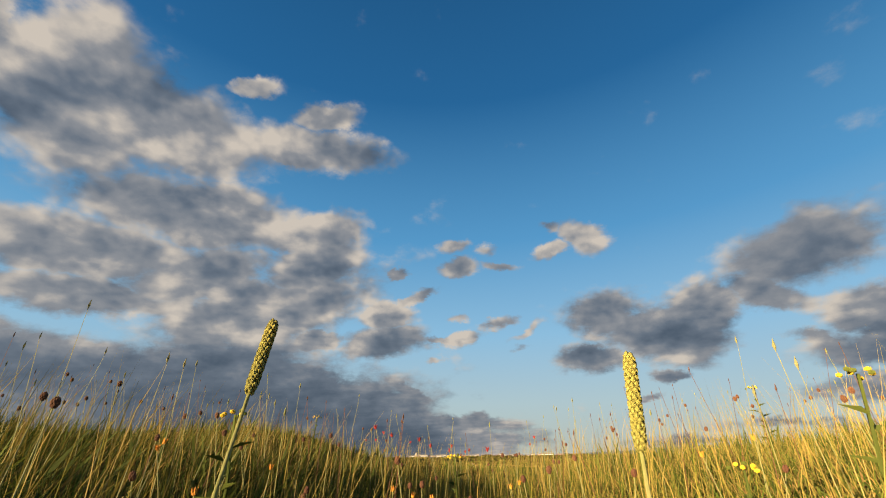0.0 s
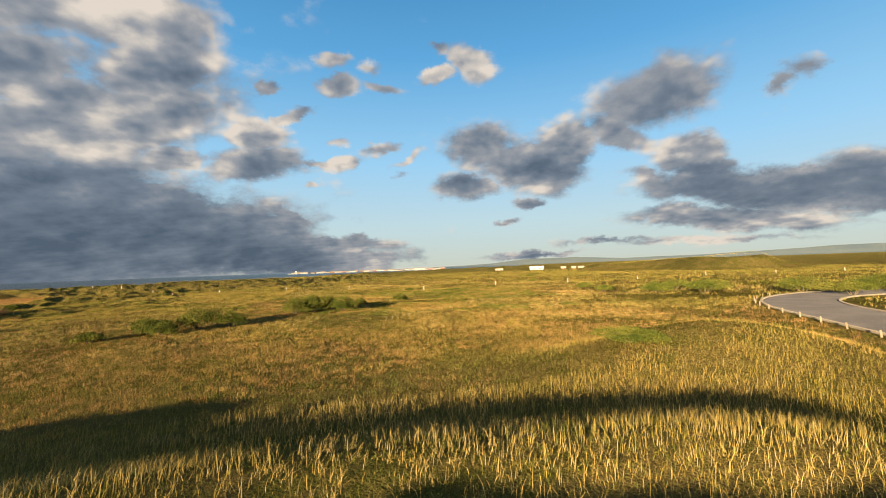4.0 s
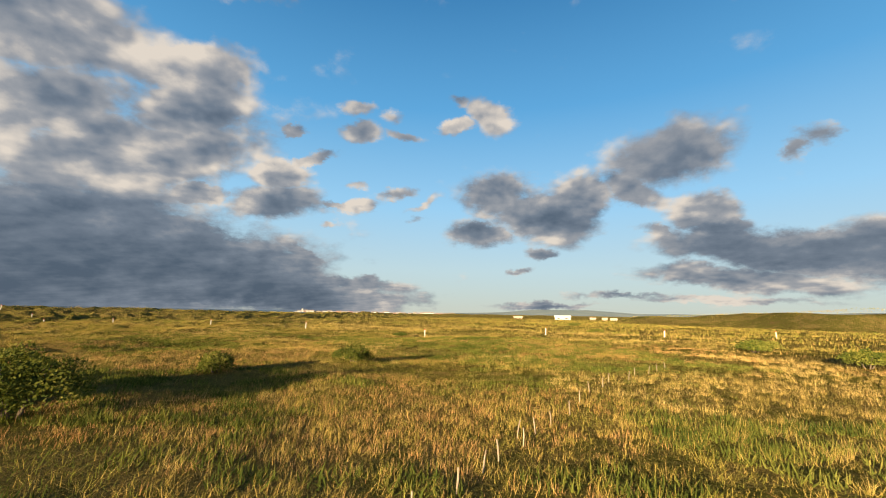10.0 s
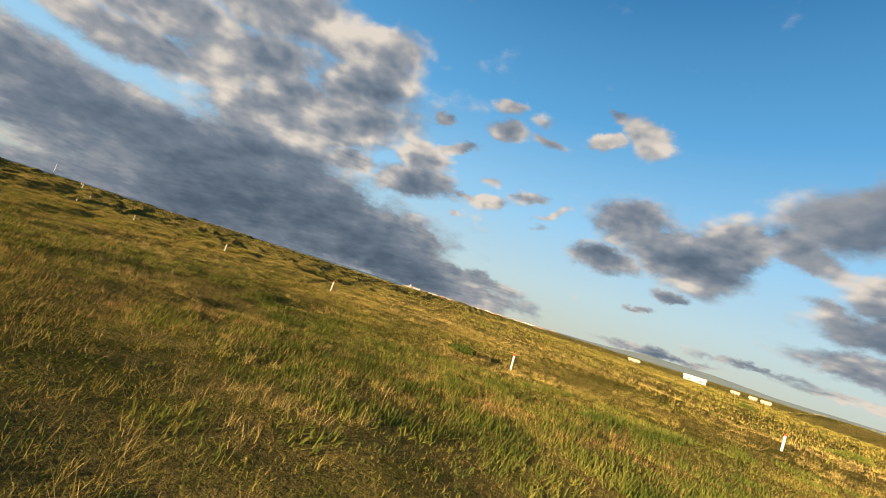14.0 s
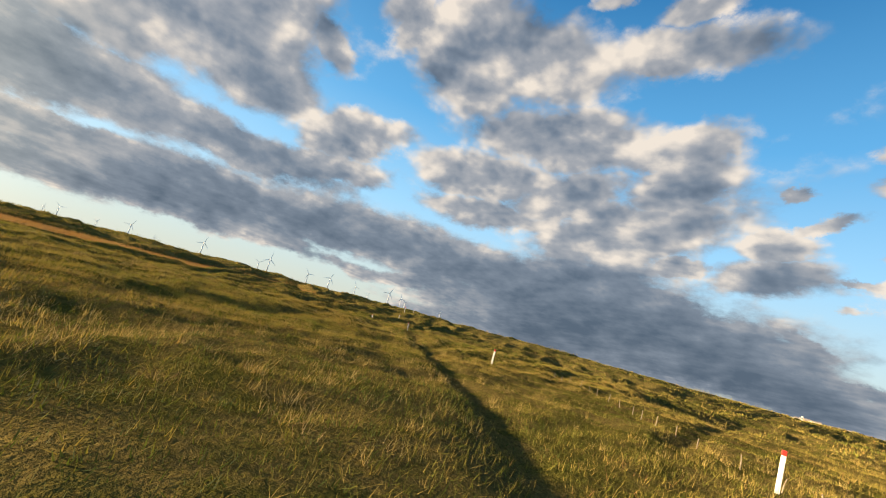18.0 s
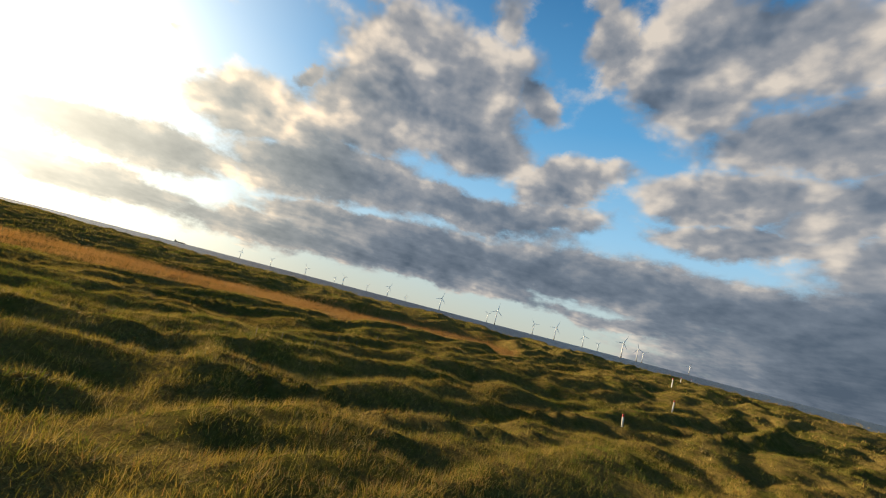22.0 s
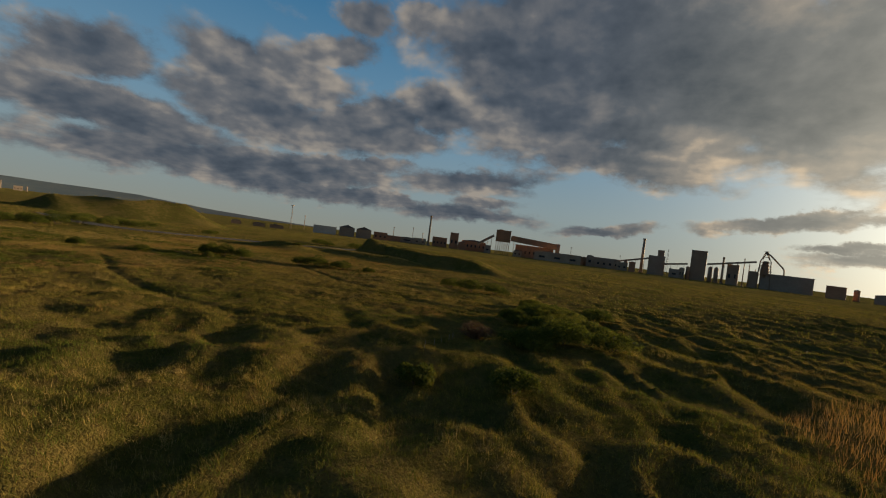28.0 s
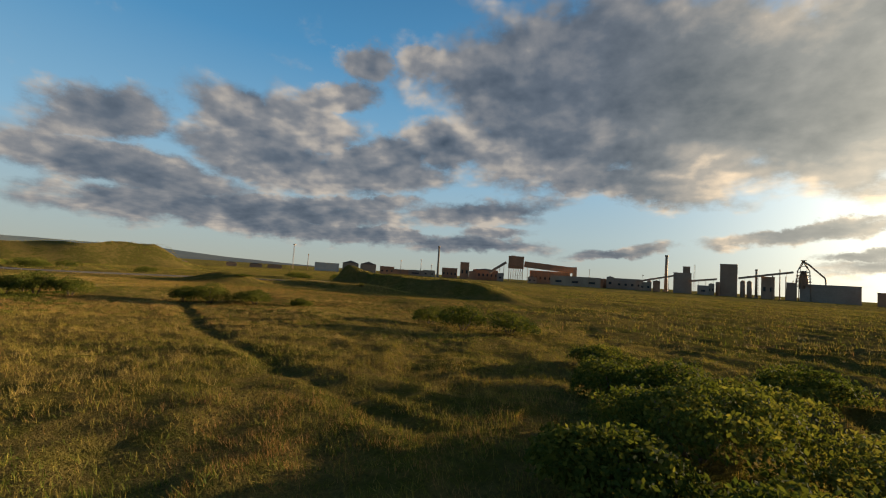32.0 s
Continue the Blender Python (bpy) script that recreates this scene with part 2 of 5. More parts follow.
cloud(182.1, 4.2, 4.7, 0.6, -11, 0.90, 0.31)
cloud(164.0, 6.4, 7.0, 0.8, -8, 0.90, 0.45)
cloud(155.1, 3.6, 6.7, 0.8, -7, 0.90, 0.45)
cloud(121.4, 8.6, 9.4, 2.1, -2, 1.00, 0.45)
cloud(243.5, 14.7, 5.9, 2.4, -15, 1.05, 0.31)
cloud(229.0, 16.4, 7.2, 3.0, 19, 1.05, 0.14)
cloud(226.9, 12.8, 8.3, 3.0, 6, 1.00, 0.17)
cloud(219.2, 21.4, 5.0, 1.6, -16, 1.00, 0.00)
cloud(216.1, 26.0, 2.9, 2.0, -8, 1.00, 0.03)
cloud(208.2, 26.9, 3.3, 1.6, -5, 0.95, 0.00)
cloud(204.8, 17.4, 4.9, 2.7, -3, 1.05, 0.07)
cloud(214.1, 12.6, 9.4, 2.7, -6, 1.00, 0.14)
cloud(190.7, 23.3, 15.2, 6.4, 12, 1.15, 0.27)
cloud(176.9, 18.7, 15.4, 5.3, 13, 1.15, 0.27)
cloud(180.9, 12.8, 11.2, 2.0, 9, 1.00, 0.31)
cloud(161.2, 23.9, 9.3, 4.5, 14, 1.10, 0.40)
cloud(200.7, 8.4, 7.0, 1.4, 3, 0.95, 0.14)
cloud(196.8, 5.8, 4.2, 0.8, -3, 0.90, 0.24)
cloud(222.0, 4.6, 14.4, 1.4, 1, 1.05, 0.24)
cloud(238.1, 6.3, 8.7, 1.5, -8, 1.00, 0.14)
cloud(-58.7, 6.3, 8.2, 2.5, 5, 1.05, 0.45)
cloud(292.5, 3.0, 9.5, 1.7, -3, 1.00, 0.20)
cloud(180.9, 4.3, 5.1, 0.6, -5, 0.90, 0.34)
cloud(163.9, 6.9, 5.1, 0.6, -10, 0.90, 0.50)
cloud(158.6, 4.1, 3.3, 0.5, -5, 0.90, 0.50)
cloud(294.6, 23.2, 1.8, 0.8, -13, 0.75, 0.03)
cloud(297.8, 19.8, 1.3, 0.9, -13, 0.60, 0.14)
cloud(-51.2, 17.6, 1.1, 1.1, -22, 0.70, 0.35)
cloud(19.6, 1.8, 21.7, 1.5, 0, 1.30, 0.50)
cloud(32.3, 1.7, 16.2, 3.0, -5, 1.30, 0.50)
cloud(17.9, 6.0, 12.8, 3.4, 10, 1.25, 0.45)
cloud(228.0, 6.2, 17.0, 1.9, -3, 1.10, 0.24)
cloud(241.0, 9.4, 10.0, 2.0, 4, 1.10, 0.29)
cloud(216.0, 8.6, 9.0, 1.0, -4, 0.95, 0.10)
cloud(210.0, 4.6, 7.0, 0.9, 2, 0.95, 0.20)
cloud(222.0, 17.5, 6.0, 3.2, 8, 1.00, 0.08)
cloud(213.0, 14.5, 6.5, 2.4, -6, 1.00, 0.08)

COVER = W.add("ShaderNodeSeparateXYZ")
W.link(STATE, COVER.inputs[0])
cover = COVER.outputs[2]
# puffs that flatten into layers towards the horizon, lit from the sun's side and from above
HIGH = W.math("ADD", W.math("MAXIMUM", DZ, 0.0), 0.2)
SPREAD = W.vec("SCALE", W.vec("MULTIPLY", DIRN, (1.0, 1.0, 0.0)).outputs[0], scale=W.math("DIVIDE", 1.0, HIGH)).outputs[0]
PUFFS = W.vec("MULTIPLY", DIRN, (1.0, 1.0, 1.4)).outputs[0]


def puff(toward, detail=9.0):
    """The depth of cloud, looked up a little way towards the light."""
    near = W.noise(W.vec("ADD", PUFFS, tuple(c * toward for c in (TO_SUN.x * 0.5, TO_SUN.y * 0.5, 0.9))).outputs[0], 7.5, detail, 0.56, 0.1)
    flat = W.noise(W.vec("ADD", SPREAD, tuple(c * toward for c in (TO_SUN.x * 1.6, TO_SUN.y * 1.6, 0.0))).outputs[0], 3.0, detail, 0.58, 0.1)
    return W.math("ADD", W.math("MULTIPLY", near, 0.6), W.math("MULTIPLY", flat, 0.4))


FINE, SOFT, SOFT_SUN = puff(0.0), puff(0.0, 3.0), puff(0.045, 3.0)
MASS = W.math("ADD", W.math("MULTIPLY", cover, 1.4), W.math("MULTIPLY", W.math("SUBTRACT", FINE, 0.5), 3.0))
ALPHA = W.math("MULTIPLY", W.ramp(MASS, 0.22, 0.88), 0.97)
RELIEF = W.math("SUBTRACT", 3.2, W.math("MULTIPLY", gloom, 3.4))
LIT = W.math("ADD", 0.76, W.math("MULTIPLY", W.math("SUBTRACT", SOFT, SOFT_SUN), RELIEF))
LIT = W.math("ADD", LIT, W.math("MULTIPLY", W.math("SUBTRACT", SOFT, FINE), 1.1))
LIT = W.math("SUBTRACT", LIT, W.math("MULTIPLY", gloom, 0.85))
LIT = W.math("SUBTRACT", LIT, W.math("MULTIPLY", W.ramp(MASS, 0.7, 2.0), 0.26), clamp=True)
SKYTEX = W.add("ShaderNodeTexSky")
SKYTEX.sky_type = "NISHITA"
SKYTEX.sun_disc, SKYTEX.sun_elevation, SKYTEX.sun_rotation = False, radians(SUN_EL), radians(-SUN_AZ)
SKYTEX.air_density, SKYTEX.dust_density, SKYTEX.ozone_density = 1.0, 0.6, 4.0
SKY = W.mix(1.0, SKYTEX.outputs[0], (0.12, 0.14, 0.16, 1), "MULTIPLY")
# clear evening blue by height, over the scattering model
BLUE = W.colours(W.math("DIVIDE", ELEV, 70.0), [(0.0, (0.72, 0.76, 0.66)), (0.08, (0.64, 0.82, 0.86)), (0.2, (0.4, 0.75, 1.04)), (0.38, (0.14, 0.47, 0.85)), (0.64, (0.028, 0.19, 0.46)), (1.0, (0.014, 0.1, 0.26))])
SKY = W.mix(0.88, SKY, BLUE)
NEAR_SUN = W.math("MAXIMUM", W.vec("DOT_PRODUCT", DIRN, tuple(TO_SUN)).outputs["Value"], 0.0)
GLARE = W.math("ADD", W.math("MULTIPLY", W.math("POWER", NEAR_SUN, 300.0), 14.0), W.math("MULTIPLY", W.math("POWER", NEAR_SUN, 40.0), 2.6))
GLARE = W.math("ADD", GLARE, W.math("ADD", W.math("MULTIPLY", W.math("POWER", NEAR_SUN, 12.0), 2.6), W.math("MULTIPLY", W.math("POWER", NEAR_SUN, 2.0), 0.08)))
CLOUD_C = W.colours(LIT, [(0.0, (0.08, 0.115, 0.168)), (0.35, (0.185, 0.225, 0.285)), (0.65, (0.37, 0.38, 0.405)), (1.0, (0.86, 0.76, 0.65))])
CLOUD_C = W.mix(1.0, CLOUD_C, W.mix(W.ramp(NEAR_SUN, 0.62, 0.98), (1, 1, 1, 1), (2.3, 1.95, 1.45, 1)), "MULTIPLY")
ALL = W.mix(ALPHA, SKY, CLOUD_C)
GLOW = W.mix(1.0, (1.0, 0.86, 0.6, 1), GLARE, "MULTIPLY")
ALL = W.mix(W.math("SUBTRACT", 1.0, W.math("MULTIPLY", ALPHA, 0.72)), ALL, W.mix(1.0, ALL, GLOW, "ADD"))
BG = W.add("ShaderNodeBackground")
W.link(ALL, BG.inputs[0])
BG.inputs[1].default_value = 0.42
W.link(BG.outputs[0], W.add("ShaderNodeOutputWorld").inputs[0])

# ---------------------------------------------------------------- materials


def material(name, rough=0.8, metal=0.0):
    """A material with its nodes, its shader and its position in the world."""
    m = bpy.data.materials.new(name)
    m.use_nodes = True
    n = Nodes(m.node_tree)
    b = m.node_tree.nodes["Principled BSDF"]
    b.inputs["Specular IOR Level"].default_value, b.inputs["Diffuse Roughness"].default_value = 0.25, 1.0
    b.inputs["Roughness"].default_value, b.inputs["Metallic"].default_value = rough, metal
    return m, n, b, n.add("ShaderNodeNewGeometry").outputs["Position"]


def bump(n, b, height, strength=0.4, distance=0.02):
    k = n.add("ShaderNodeBump")
    k.inputs["Strength"].default_value, k.inputs["Distance"].default_value = strength, distance
    n.put(k.inputs["Height"], height)
    n.link(k.outputs[0], b.inputs["Normal"])


def worn(name, colour, other, rough=0.75, metal=0.0, big=0.35, small=6.0, bumpy=0.3):
    """A weathered surface: two tones in broad stains and in fine grain."""
    m, n, b, p = material(name, rough, metal)
    f = n.math("ADD", n.math("MULTIPLY", n.noise(p, big, 5.0, 0.6), 0.65), n.math("MULTIPLY", n.noise(p, small, 4.0, 0.6), 0.35))
    f = n.ramp(f, 0.36, 0.64)
    info = n.add("ShaderNodeObjectInfo").outputs["Random"]
    c = n.mix(f, (*colour, 1), (*other, 1))
    c = n.mix(n.math("MULTIPLY", info, 0.25), c, (*[0.5 * (a + d) * 0.8 for a, d in zip(colour, other)], 1))
    n.link(c, b.inputs["Base Color"])
    bump(n, b, n.noise(p, small * 2, 3.0, 0.6), bumpy, 0.01)
    return m


def leafy(name, stops, patch=0.09, fine=0.8, shine=0.8, through=0.17, vary=0.28):
    """Blades and leaves: their hue runs in broad patches over the ground and from piece to piece, and light comes through them."""
    m, n, b, p = material(name, shine)
    isl = n.add("ShaderNodeNewGeometry").outputs["Random Per Island"]
    f = n.math("ADD", n.math("MULTIPLY", n.noise(p, patch, 4.0, 0.6), 1.0), n.math("MULTIPLY", n.noise(p, fine, 3.0, 0.6), 0.4))
    f = n.math("ADD", n.math("SUBTRACT", f, 0.265), n.math("MULTIPLY", n.math("SUBTRACT", isl, 0.5), vary))
    c = n.colours(f, stops)
    n.link(c, b.inputs["Base Color"])
    b.inputs["Specular IOR Level"].default_value = 0.08
    t = n.add("ShaderNodeBsdfTranslucent")
    n.link(n.mix(1.0, c, (1.15, 1.1, 0.7, 1), "MULTIPLY"), t.inputs[0])
    mixer = n.add("ShaderNodeMixShader")
    mixer.inputs[0].default_value = through
    n.link(b.outputs[0], mixer.inputs[1])
    n.link(t.outputs[0], mixer.inputs[2])
    n.link(mixer.outputs[0], m.node_tree.nodes["Material Output"].inputs[0])
    return m


STRAW, PALE, GREEN, OLIVE, RUST = (0.38, 0.265, 0.07), (0.5, 0.375, 0.15), (0.115, 0.15, 0.02), (0.235, 0.2, 0.036), (0.34, 0.18, 0.07)
M_MEADOW = leafy("meadow_grass", [(0.2, GREEN), (0.32, (0.18, 0.175, 0.028)), (0.4, OLIVE), (0.47, STRAW), (0.53, (0.3, 0.23, 0.05)), (0.58, OLIVE), (0.65, RUST), (0.74, (0.16, 0.165, 0.028))], vary=0.34)
M_BANK = leafy("bank_grass", [(0.22, (0.06, 0.08, 0.014)), (0.33, (0.1, 0.14, 0.02)), (0.42, (0.24, 0.19, 0.04)), (0.5, (0.38, 0.25, 0.07)), (0.57, (0.1, 0.13, 0.02)), (0.65, (0.25, 0.15, 0.05)), (0.78, (0.09, 0.135, 0.02))], 0.35, 2.5, vary=0.65)
M_DRY = leafy("dry_grass", [(0.25, OLIVE), (0.42, STRAW), (0.62, PALE), (0.8, RUST)], 0.06)
M_REED = leafy("rust_reed", [(0.3, (0.32, 0.17, 0.055)), (0.5, (0.42, 0.24, 0.085)), (0.75, (0.44, 0.29, 0.13))])
M_HERB = leafy("green_herb", [(0.3, (0.07, 0.085, 0.018)), (0.5, (0.12, 0.14, 0.027)), (0.75, (0.19, 0.19, 0.042))])
M_BUSH = leafy("bush_leaf", [(0.3, (0.055, 0.075, 0.013)), (0.5, (0.12, 0.13, 0.022)), (0.75, (0.25, 0.22, 0.05))], 0.3, 2.0, 0.9, 0.28)
M_DEAD = leafy("dead_twig", [(0.3, (0.1, 0.06, 0.035)), (0.55, (0.2, 0.12, 0.07)), (0.8, (0.28, 0.17, 0.09))], 0.3, 2.0, 0.7, 0.15)
M_BARK = worn("bark", (0.09, 0.065, 0.045), (0.17, 0.13, 0.09), 0.9)
M_WHITE = worn("white_paint", (0.78, 0.76, 0.7), (0.6, 0.57, 0.5), 0.55)
M_RED = worn("red_paint", (0.6, 0.03, 0.02), (0.42, 0.04, 0.03), 0.5)
M_WOOD = worn("grey_post_wood", (0.2, 0.15, 0.1), (0.32, 0.26, 0.18), 0.85, 0, 1.5, 20)

# the soil under the grass: thatch, moss and bare earth in patches; a reed bed; worn trails; sand by the sea
M_GROUND, G, GB, GP = material("grassy_ground", 1.0)
GB.inputs["Specular IOR Level"].default_value, GB.inputs["Diffuse Roughness"].default_value = 0.0, 0.2
patchy = G.math("ADD", G.math("MULTIPLY", G.noise(GP, 0.07, 5.0, 0.62), 0.7), G.math("MULTIPLY", G.noise(GP, 0.9, 5.0, 0.65), 0.4))
soil = G.colours(patchy, [(0.3, (0.075, 0.085, 0.016)), (0.42, (0.14, 0.125, 0.027)), (0.52, (0.22, 0.16, 0.05)), (0.62, (0.12, 0.115, 0.024)), (0.72, (0.18, 0.115, 0.045)), (0.85, (0.07, 0.085, 0.016))])
soil = G.mix(G.math("MULTIPLY", G.ramp(G.noise(GP, 9.0, 5.0, 0.7), 0.42, 0.7), 0.5), soil, (0.055, 0.05, 0.02, 1))
GS = G.add("ShaderNodeSeparateXYZ")
G.link(GP, GS.inputs[0])
sandy = G.ramp(GS.outputs[2], -1.6, -2.6)
soil = G.mix(sandy, soil, (0.42, 0.32, 0.2, 1))
G.link(soil, GB.inputs["Base Color"])
bump(G, GB, G.math("ADD", G.math("MULTIPLY", G.noise(GP, 1.3, 6.0, 0.7), 1.6), G.noise(GP, 9.0, 4.0, 0.7)), 1.0, 0.45)

# ---------------------------------------------------------------- the lie of the land


def lattice(ix, iy, seed):
    h = (ix.astype(np.int64) * 374761393 + iy.astype(np.int64) * 668265263 + seed * 974711) & 0x7FFFFFFF
    h = ((h ^ (h >> 13)) * 1274126177) & 0x7FFFFFFF
    return ((h ^ (h >> 16)) & 0xFFFF) / 65535.0


def soft_noise(x, y, seed):
    fx, fy = np.floor(x), np.floor(y)
    u, v = x - fx, y - fy
    u, v = u * u * (3 - 2 * u), v * v * (3 - 2 * v)
    a, b = lattice(fx, fy, seed), lattice(fx + 1, fy, seed)
    c, d = lattice(fx, fy + 1, seed), lattice(fx + 1, fy + 1, seed)
    return (a * (1 - u) + b * u) * (1 - v) + (c * (1 - u) + d * u) * v


def rolling(x, y, size, seed, octaves=3):
    total, amp, norm = 0.0, 1.0, 0.0
    for k in range(octaves):
        total = total + amp * soft_noise(x / size, y / size, seed + k)
        norm += amp
        size, amp = size * 0.47, amp * 0.5
    return total / norm


def step(lo, hi, v):
    t = np.clip((v - lo) / (hi - lo), 0, 1)
    return t * t * (3 - 2 * t)


COAST = heading(60.0)


def seaward(x, y):
    return x * COAST.x + y * COAST.y - 13.0


def reed_bed(x, y):
    """1 inside the flat bed of rusty reeds between the dunes, 0 outside."""
    ax, ay, bx, by = -77.0, 92.0, -83.5, 138.4
    t = np.clip(((x - ax) * (bx - ax) + (y - ay) * (by - ay)) / ((bx - ax) ** 2 + (by - ay) ** 2), 0.0, 1.02)
    d = np.hypot(x - ax - t * (bx - ax), y - ay - t * (by - ay)) + 5 * (rolling(x, y, 14, 91) - 0.5)
    return 1 - step(8.0, 11.0, d)


TRAILS = [[(-65.2, 168.4), (-40.4, 143.0), (-29.8, 135.0), (-18.5, 127.0), (-7.7, 120.3), (-0.1, 114.8)], [(-4, 84), (-8.5, 85.5), (-16, 89.5), (-24.2, 92.1), (-32.4, 93.4), (-36.8, 93.1), (-43, 91)], [(-13.9, 61.1), (-29.2, 70.4), (-36.5, 73.7), (-46.7, 77.7)], [(-4.5, 126), (-5.5, 132.1), (-8, 144.8), (-13, 172), (-22, 220)]]


def near_line(x, y, line):
    best = np.full(np.shape(x), 1e9)
    for (ax, ay), (bx, by) in zip(line, line[1:]):
        t = np.clip(((x - ax) * (bx - ax) + (y - ay) * (by - ay)) / ((bx - ax) ** 2 + (by - ay) ** 2), 0, 1)
        best = np.minimum(best, np.hypot(x - ax - t * (bx - ax), y - ay - t * (by - ay)))
    return best


def rounded(line, n=5):
    """More points along a line, on curves through the given ones."""
    pts = [np.array(p, float) for p in line]
    pts = [2 * pts[0] - pts[1], *pts, 2 * pts[-1] - pts[-2]]
    out = []
    for a, b, c, d in zip(pts, pts[1:], pts[2:], pts[3:]):
        for k in range(n):
            t = k / n
            q = 0.5 * (2 * b + (c - a) * t + (2 * a - 5 * b + 4 * c - d) * t**2 + (3 * b - a - 3 * c + d) * t**3)
            out.append((float(q[0]), float(q[1])))
    return out + [tuple(pts[-2])]


def trail_off(x, y):
    """The distance from the nearest worn trail."""
    best = near_line(x, y, TRAILS[0])
    for line in TRAILS[1:]:
        best = np.minimum(best, near_line(x, y, line))
    return best


TRAILS = [rounded(line, 3) for line in TRAILS]
ROAD = [(18, -6), (20.5, 6), (24.2, 16), (29, 25), (34.8, 35.5), (40.6, 45), (47, 50.5), (56, 52.5), (72, 49), (100, 40)]


def ground_height(x, y):
    x, y = np.asarray(x, float), np.asarray(y, float)
    s = seaward(x, y)
    z = 0.5 * (rolling(x, y, 26, 3) - 0.5) + 0.22 * (rolling(x, y, 5, 11) - 0.5)
    # the bank at the start, the hollow before it and the low crest beyond
    brow = np.where(x < 0, 5.9 - 0.55 * np.maximum(x, -18), np.maximum(5.9 - 1.1 * x, 1.2)) + 1.6 * (rolling(x, y, 4, 23, 2) - 0.5)
    wide = (1 - step(12, 26, x)) * (1 - step(22, 40, -x)) * step(-15, -3, y + 0.2 * x) * (1 - step(0, 4.6, y - brow))
    away = step(1.0, 3.5, np.hypot(x, y - 1))
    z = z * (1 - 0.7 * wide) + wide * (2.9 + away * (0.035 * np.clip(y - 1.0, -10, 5) + 0.45 * (rolling(x, y, 7, 21) - 0.6) + 0.6 * (rolling(x, y, 2.6, 25, 2) - 0.5)))
    # a low broken ridge behind the start, added out of view to shade the bank
    z = z + 0.15 * np.exp(-((y + 5.4 + 0.1 * x) / 2.0) ** 2) * (1 - step(7, 12, np.abs(x + 12))) * (0.3 + 0.7 * step(0.35, 0.6, rolling(x, y, 3.5, 27, 2)))
    z = z + 0.2 * step(0.3, 1.2, np.abs(x) + 0.12 * y) * (1 - step(2.5, 5, np.hypot(x, y)))
    z = z + 0.3 * step(0.7, 2.6, -x) * (1 - step(6, 12, -x)) * (1 - step(4, 7, y)) * step(0.2, 2.0, y)
    crest = np.exp(-((y - 22.5 + 0.012 * x * x) / 3.0) ** 2) * (1 - step(9, 17, np.abs(x)))
    z = z + 1.15 * crest
    z = z + 1.9 * np.exp(-(((x - 17.5) / 7) ** 2 + ((y - 31.5) / 4.5) ** 2))
    z = z + 2.2 * np.exp(-(((x - 11.5) / 4.6) ** 2 + ((y - 2) / 5.0) ** 2))
    # dunes on the sea side, their crests along the shore
    u, v = 0.9 * y - 0.43 * x, 0.9 * x + 0.43 * y
    wave = 1 - np.abs(2 * rolling(u * 0.45 + 2.0 * soft_noise(x / 8, y / 8, 77), v, 3.0, 35, 2) - 1)
    hump = 1 - np.abs(2 * rolling(x * 0.8 + 0.6 * y, y * 0.9 - 0.4 * x, 15, 31, 2) - 1)
    dry = 1 - reed_bed(x, y)
    # along and across the last stretch of the flight
    xs = -54.9 + 0.784 * (x - -55.5) - 0.621 * (y - 101.5)
    ys = 78.5 + 0.621 * (x - -55.5) + 0.784 * (y - 101.5)
    south = step(40, -20, ys) * step(28, 55, -xs)
    dune = np.maximum(step(95, 125, s), south * step(60, 90, -xs)) * (1 - step(195, 225, s)) * dry
    z = z + dune * (1.8 * (hump - 0.6) + 1.1 * (wave - 0.6) + 0.9 * (rolling(x, y, 6, 41, 3) - 0.5) + 0.4)
    # low hummocks nearer by
    south = step(55, 25, ys + 0.25 * xs) * step(20, 42, -xs)
    south = south * step(-120, -60, ys)
    near = np.maximum(step(46, 70, s), south) * (1 - step(105, 125, s)) * dry
    rough = 0.3 + 0.7 * np.maximum(step(62, 80, s), south)
    z = z + near * rough * (1.35 * (wave - 0.66) + 0.1 - 0.5 * step(70, 100, s))
    z = z + step(0, 20, s) * (1 - step(40, 70, s)) * 0.6 * (rolling(u * 0.6, v, 8, 55, 2) - 0.5)
    tussock = 1 - np.abs(2 * rolling(x, y, 2.1, 45, 2) - 1)
    z = z + step(15, 60, s) * dry * (1 - step(190, 215, s)) * 0.3 * (tussock - 0.6)
    z = z + 0.3 * step(70, 84, y) * (1 - step(110, 125, y)) * (rolling(x, y, 3.2, 49, 2) - 0.5)
    # a blown-out hollow with a turf edge
    z = z - 1.1 * np.exp(-(((x + 11 - 0.1 * (y - 160)) / 6.0) ** 2) ** 2 - ((y - 162) / 14.0) ** 4)
    belt = step(115, 160, s) * (1 - step(175, 205, s))
    z = z + belt * 1.6 * rolling(x, y, 40, 61, 2)
    z = z - 7.0 * step(192, 240, s)
    # a sunken trail
    z = z - 0.2 * np.exp(-(trail_off(x, y) / 0.45) ** 2)
    # the long grassed spoil heaps
    for ax, ay, bx, by, low, high in ((136, 232, 157, 160, 3.2, 6.2), (150, 12, 131, -25, 6.5, 9.0)):
        t = np.clip(((x - ax) * (bx - ax) + (y - ay) * (by - ay)) / ((bx - ax) ** 2 + (by - ay) ** 2), 0, 1)
        d = np.hypot(x - ax - t * (bx - ax), y - ay - t * (by - ay))
        z = z + (low + (high - low) * t) * (1 - step(4, 17, d)) * (0.85 + 0.3 * rolling(x, y, 12, 71, 2))
    # the road's bed
    d = near_line(x, y, ROAD)
    z = z * step(4.5, 8.0, d) + 0.3 * (1 - step(4.5, 8.0, d)) * (1 - step(60, 110, x))
    return z


